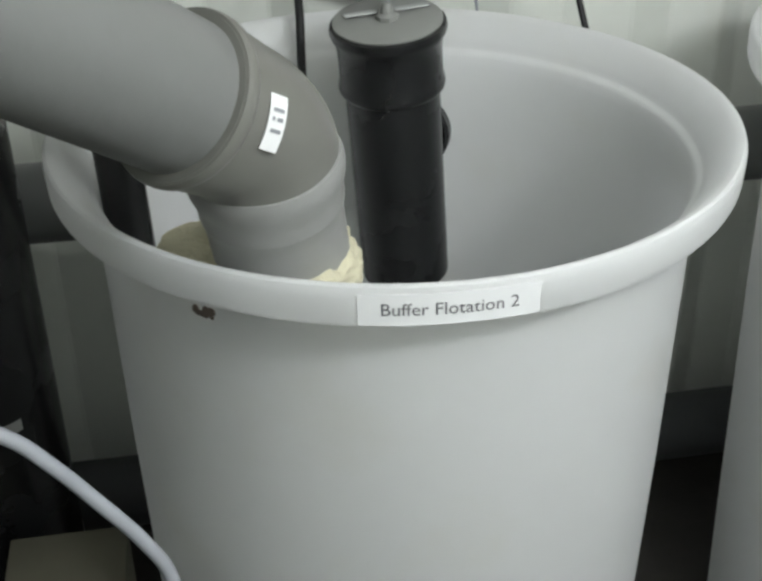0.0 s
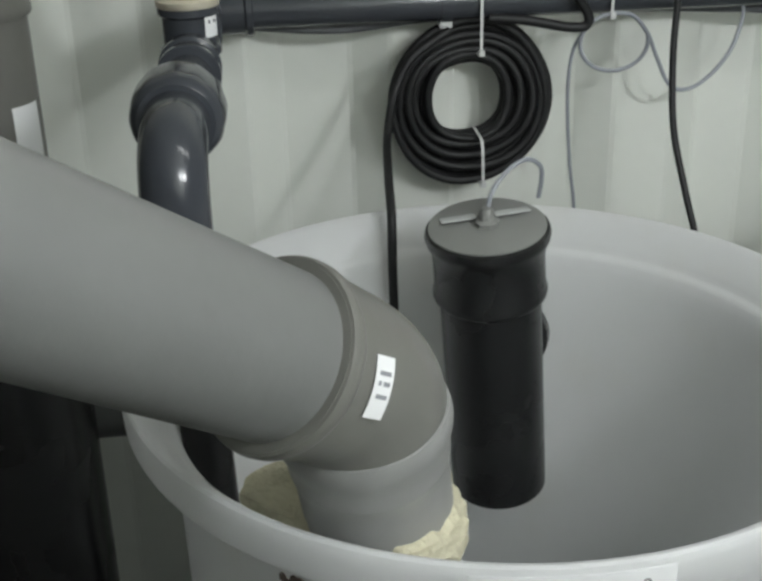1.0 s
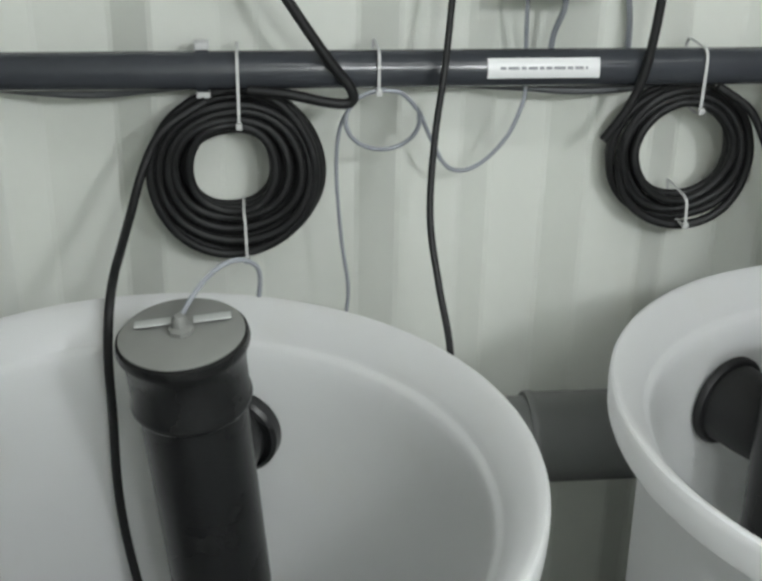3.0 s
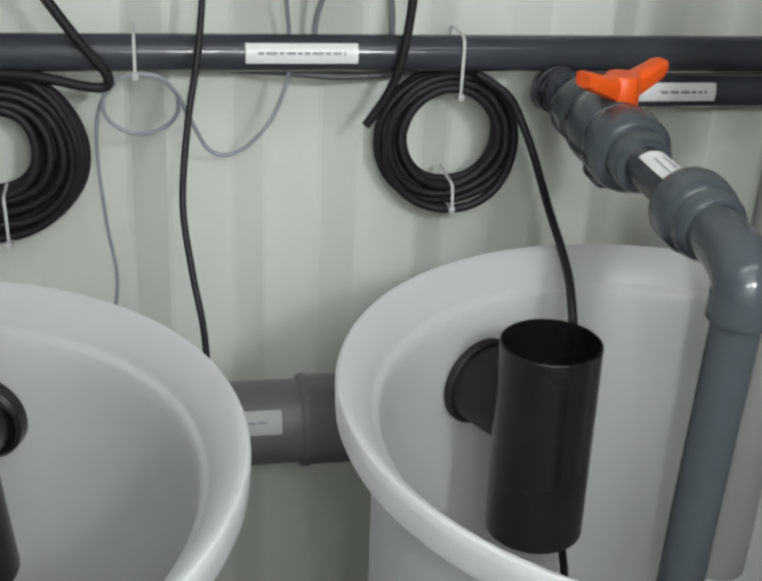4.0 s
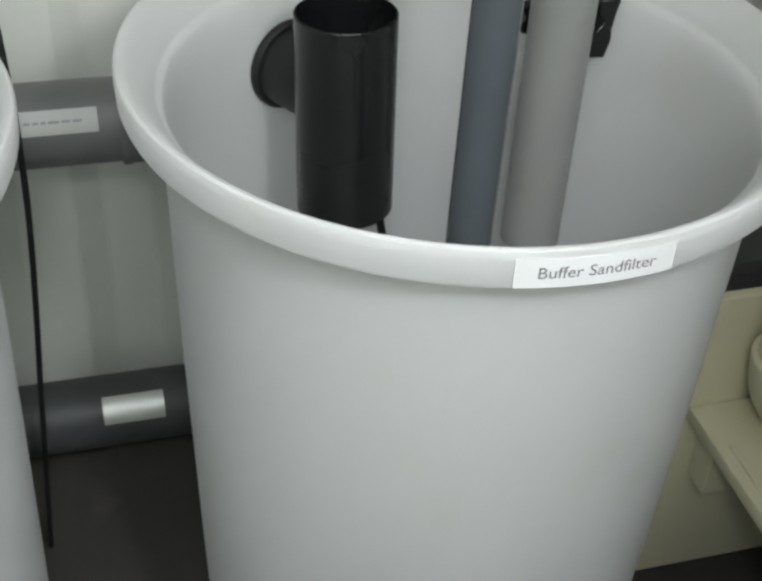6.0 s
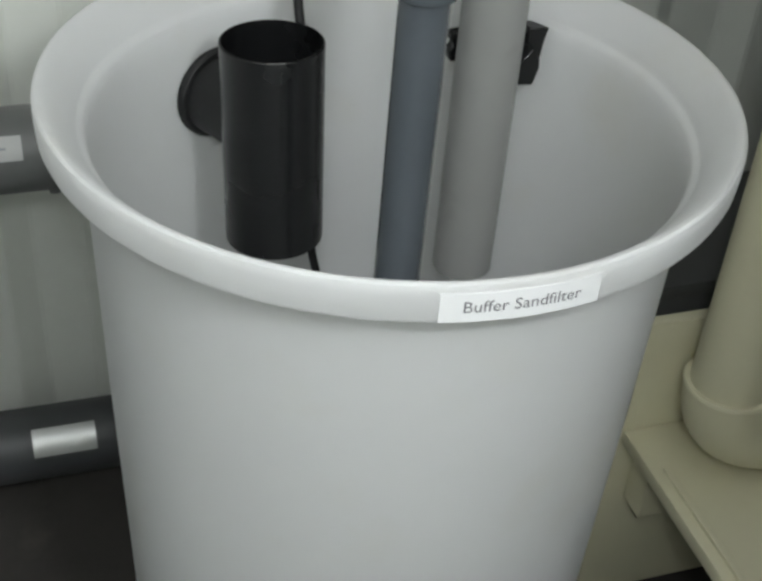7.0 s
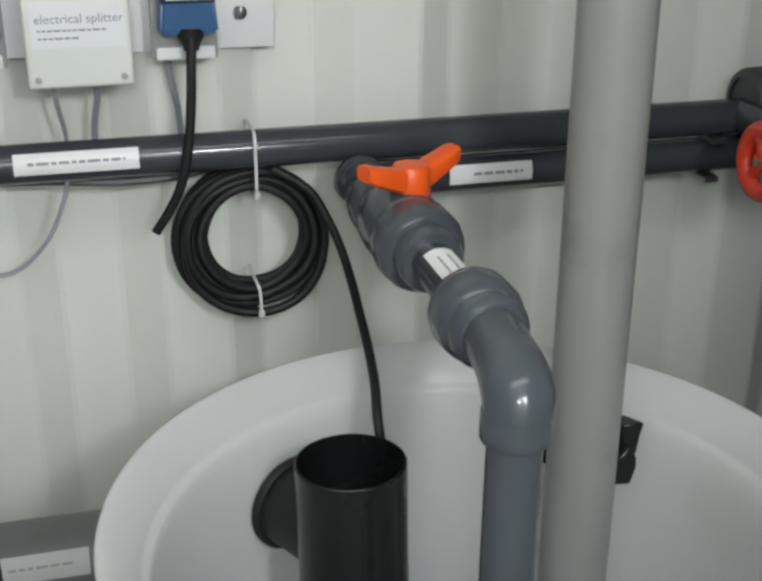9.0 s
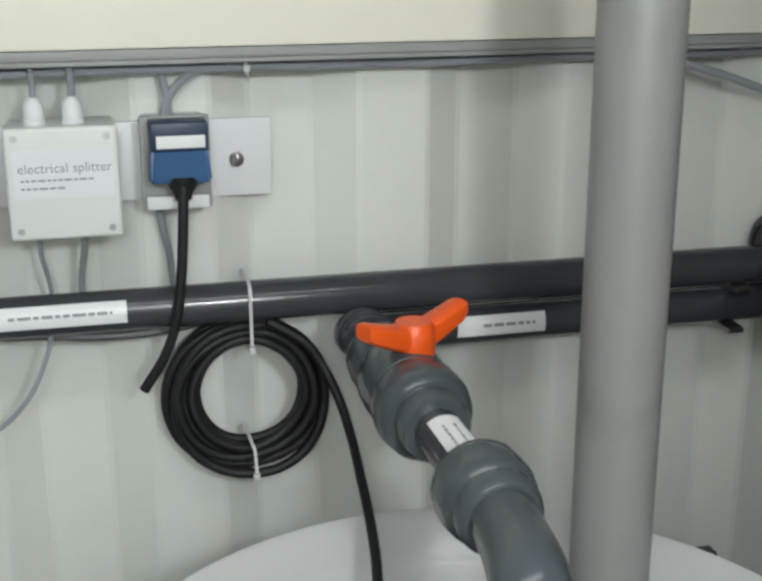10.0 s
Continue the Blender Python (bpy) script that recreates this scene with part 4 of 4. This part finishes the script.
# ---- right of the second tank ----
plat = thing("platform", (1.45, 1.4, 0), "cream painted platform with a raised back beside the tank", "platform")
part("top", box_bm((1.235, 1.21, 0.425), (1.565, 1.69, 0.450), 0.004), CREAM_PLASTIC, plat)
part("back", box_bm((1.225, 1.692, 0.06), (1.565, 1.712, 0.652), 0.004), CREAM_PLASTIC, plat)
part("beam", box_bm((1.265, 1.64, 0.30), (1.565, 1.69, 0.4245), 0.004), CREAM_PLASTIC, plat)
part("lip", box_bm((1.252, 1.215, 0.4502), (1.262, 1.60, 0.458), 0.002), CREAM_PLASTIC, plat)
for lx, ly in ((1.45, 1.24), (1.535, 1.24), (1.535, 1.66)):
    part("leg", box_bm((lx - 0.025, ly - 0.025, 0.0), (lx + 0.025, ly + 0.025, 0.2995 if ly > 1.5 else 0.4245), 0.003), CREAM_PLASTIC, plat)
col = thing("cream_riser", (1.32, 1.60, 0.45), "cream plastic riser pipe with elbow on the platform", "pipe")
part("pipe", rod((1.32, 1.60, 0.60), (1.32, 1.60, 2.395), 0.0545, 0.002, 48), CREAM_PLASTIC, col)
part("elbow", elbow_bm((1.32, 1.60, 0.609), (1.32, 1.60, 0.518), (1.55, 1.56, 0.518), 0.061, 0.085, 40), CREAM_PLASTIC, col)
part("ring", lathe([(0.055, 0), (0.0615, 0), (0.0635, 0.002), (0.0635, 0.006), (0.0615, 0.009), (0.055, 0.009)], (1.32, 1.60, 0.602), (1.32, 1.60, 2), 48), CREAM_PLASTIC, col)

# added block that fills the near-black area behind the platform; no box is known
dark = thing("dark_filler", (1.5, 1.9, 0), "added dark grey block filling the near-black area behind the cream platform", "box")
part("body", box_bm((1.24, 1.76, 0.0), (1.80, 2.02, 0.64), 0.006), DARK, dark)
part("lid", box_bm((1.235, 1.755, 0.6405), (1.805, 2.025, 0.665), 0.004), DARK, dark)

# the hand wheel valve at the pipes' end
gate = thing("gate_valve", (1.40, 2.16, 1.29), "red hand wheel gate valve on the wall pipes", "valve")
WC = Vector((1.262, 1.945, 1.325))
wd = Vector((-1.0, 0.0, 0.02)).normalized()
ring_line = []
wu = wd.orthogonal().normalized()
ws = wd.cross(wu)
for i in range(36):
    a = 2 * math.pi * i / 36
    ring_line.append(WC + (wu * math.cos(a) + ws * math.sin(a)) * 0.0385)
wheel = part("hand_wheel", sweep(bmesh.new(), ring_line, 0.0115, 12, closed=True), RED, gate, "red painted hand wheel")
for i in range(3):
    a = 2 * math.pi * (i + 0.3) / 3
    part("spoke", sweep(bmesh.new(), [WC, WC + (wu * math.cos(a) + ws * math.sin(a)) * 0.038], [0.007, 0.007], 10), RED, wheel)
part("hub", rod(WC + wd * 0.008, WC - wd * 0.010, 0.012), RED, wheel)
part("nut", rod(WC + wd * 0.012, WC + wd * 0.007, 0.006, 0.001, 6), STEEL, wheel)
part("stem", rod(WC - wd * 0.008, WC - wd * 0.05, 0.010), BRASS_OLD, gate)
part("bonnet", lathe([(0.0, 0), (0.017, 0), (0.020, 0.006), (0.020, 0.02), (0.028, 0.03), (0.030, 0.05), (0, 0.05)], WC - wd * 0.04, WC - wd, 24), BRASS_OLD, gate)
GV = WC - wd * 0.115
part("body", rod(GV + Vector((0, 0.055, 0)), GV - Vector((0, 0.055, 0)), 0.036, 0.006), BRASS_OLD, gate)
part("tail_pipe", rod((GV.x, 2.19, EZ), (GV.x, 1.86, EZ + 0.01), ER, 0.001), PVC, gate)
union_nut("union_nut", (1.375, 2.185, 1.332), (1.455, 2.185, 1.332), 0.050, PVC_DULL, gate)
part("end_plug", rod((1.379, 2.185, 1.332), (1.45, 2.185, 1.332), 0.046, 0.012, 32), PVC_DULL, gate)
clip = thing("pipe_clip", (1.33, WALL_Y, 1.285), "grey steel double pipe clip on the wall", "clip", "pipe clips")
part("bar", box_bm((1.322, 2.160, 1.281), (1.345, 2.2615, 1.290), 0.002), STEEL, clip)
part("foot", box_bm((1.322, 2.17, 1.222), (1.345, 2.2615, 1.230), 0.002), STEEL, clip)

# the lamps, both unseen: a batten over the tanks, and a lamp hung over the gangway behind the camera
lamp = thing("ceiling_lamp", (TUBE_X, TUBE_Y, 2.4), "unseen white ceiling batten with a fluorescent tube", "lamp")
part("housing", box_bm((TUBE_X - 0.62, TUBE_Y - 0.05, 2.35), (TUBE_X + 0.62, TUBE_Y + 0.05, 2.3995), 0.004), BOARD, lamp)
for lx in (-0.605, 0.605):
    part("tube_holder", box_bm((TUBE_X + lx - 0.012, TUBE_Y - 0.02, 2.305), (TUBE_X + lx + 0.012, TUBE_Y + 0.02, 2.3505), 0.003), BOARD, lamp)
# guessed fixture, added to carry the two bulb lights
hung = thing("pendant_lamp", (0.59, LAMP_Y, 2.4), "unseen white two-bulb lamp hung from the ceiling", "lamp")
part("housing", box_bm((0.26, LAMP_Y - 0.05, 2.10), (0.90, LAMP_Y + 0.05, 2.135), 0.004), BOARD, hung)
for lx in (0.34, 0.84):
    part("hanger", rod((lx, LAMP_Y, 2.133), (lx, LAMP_Y, 2.3995), 0.006, 0.001, 10), STEEL, hung)
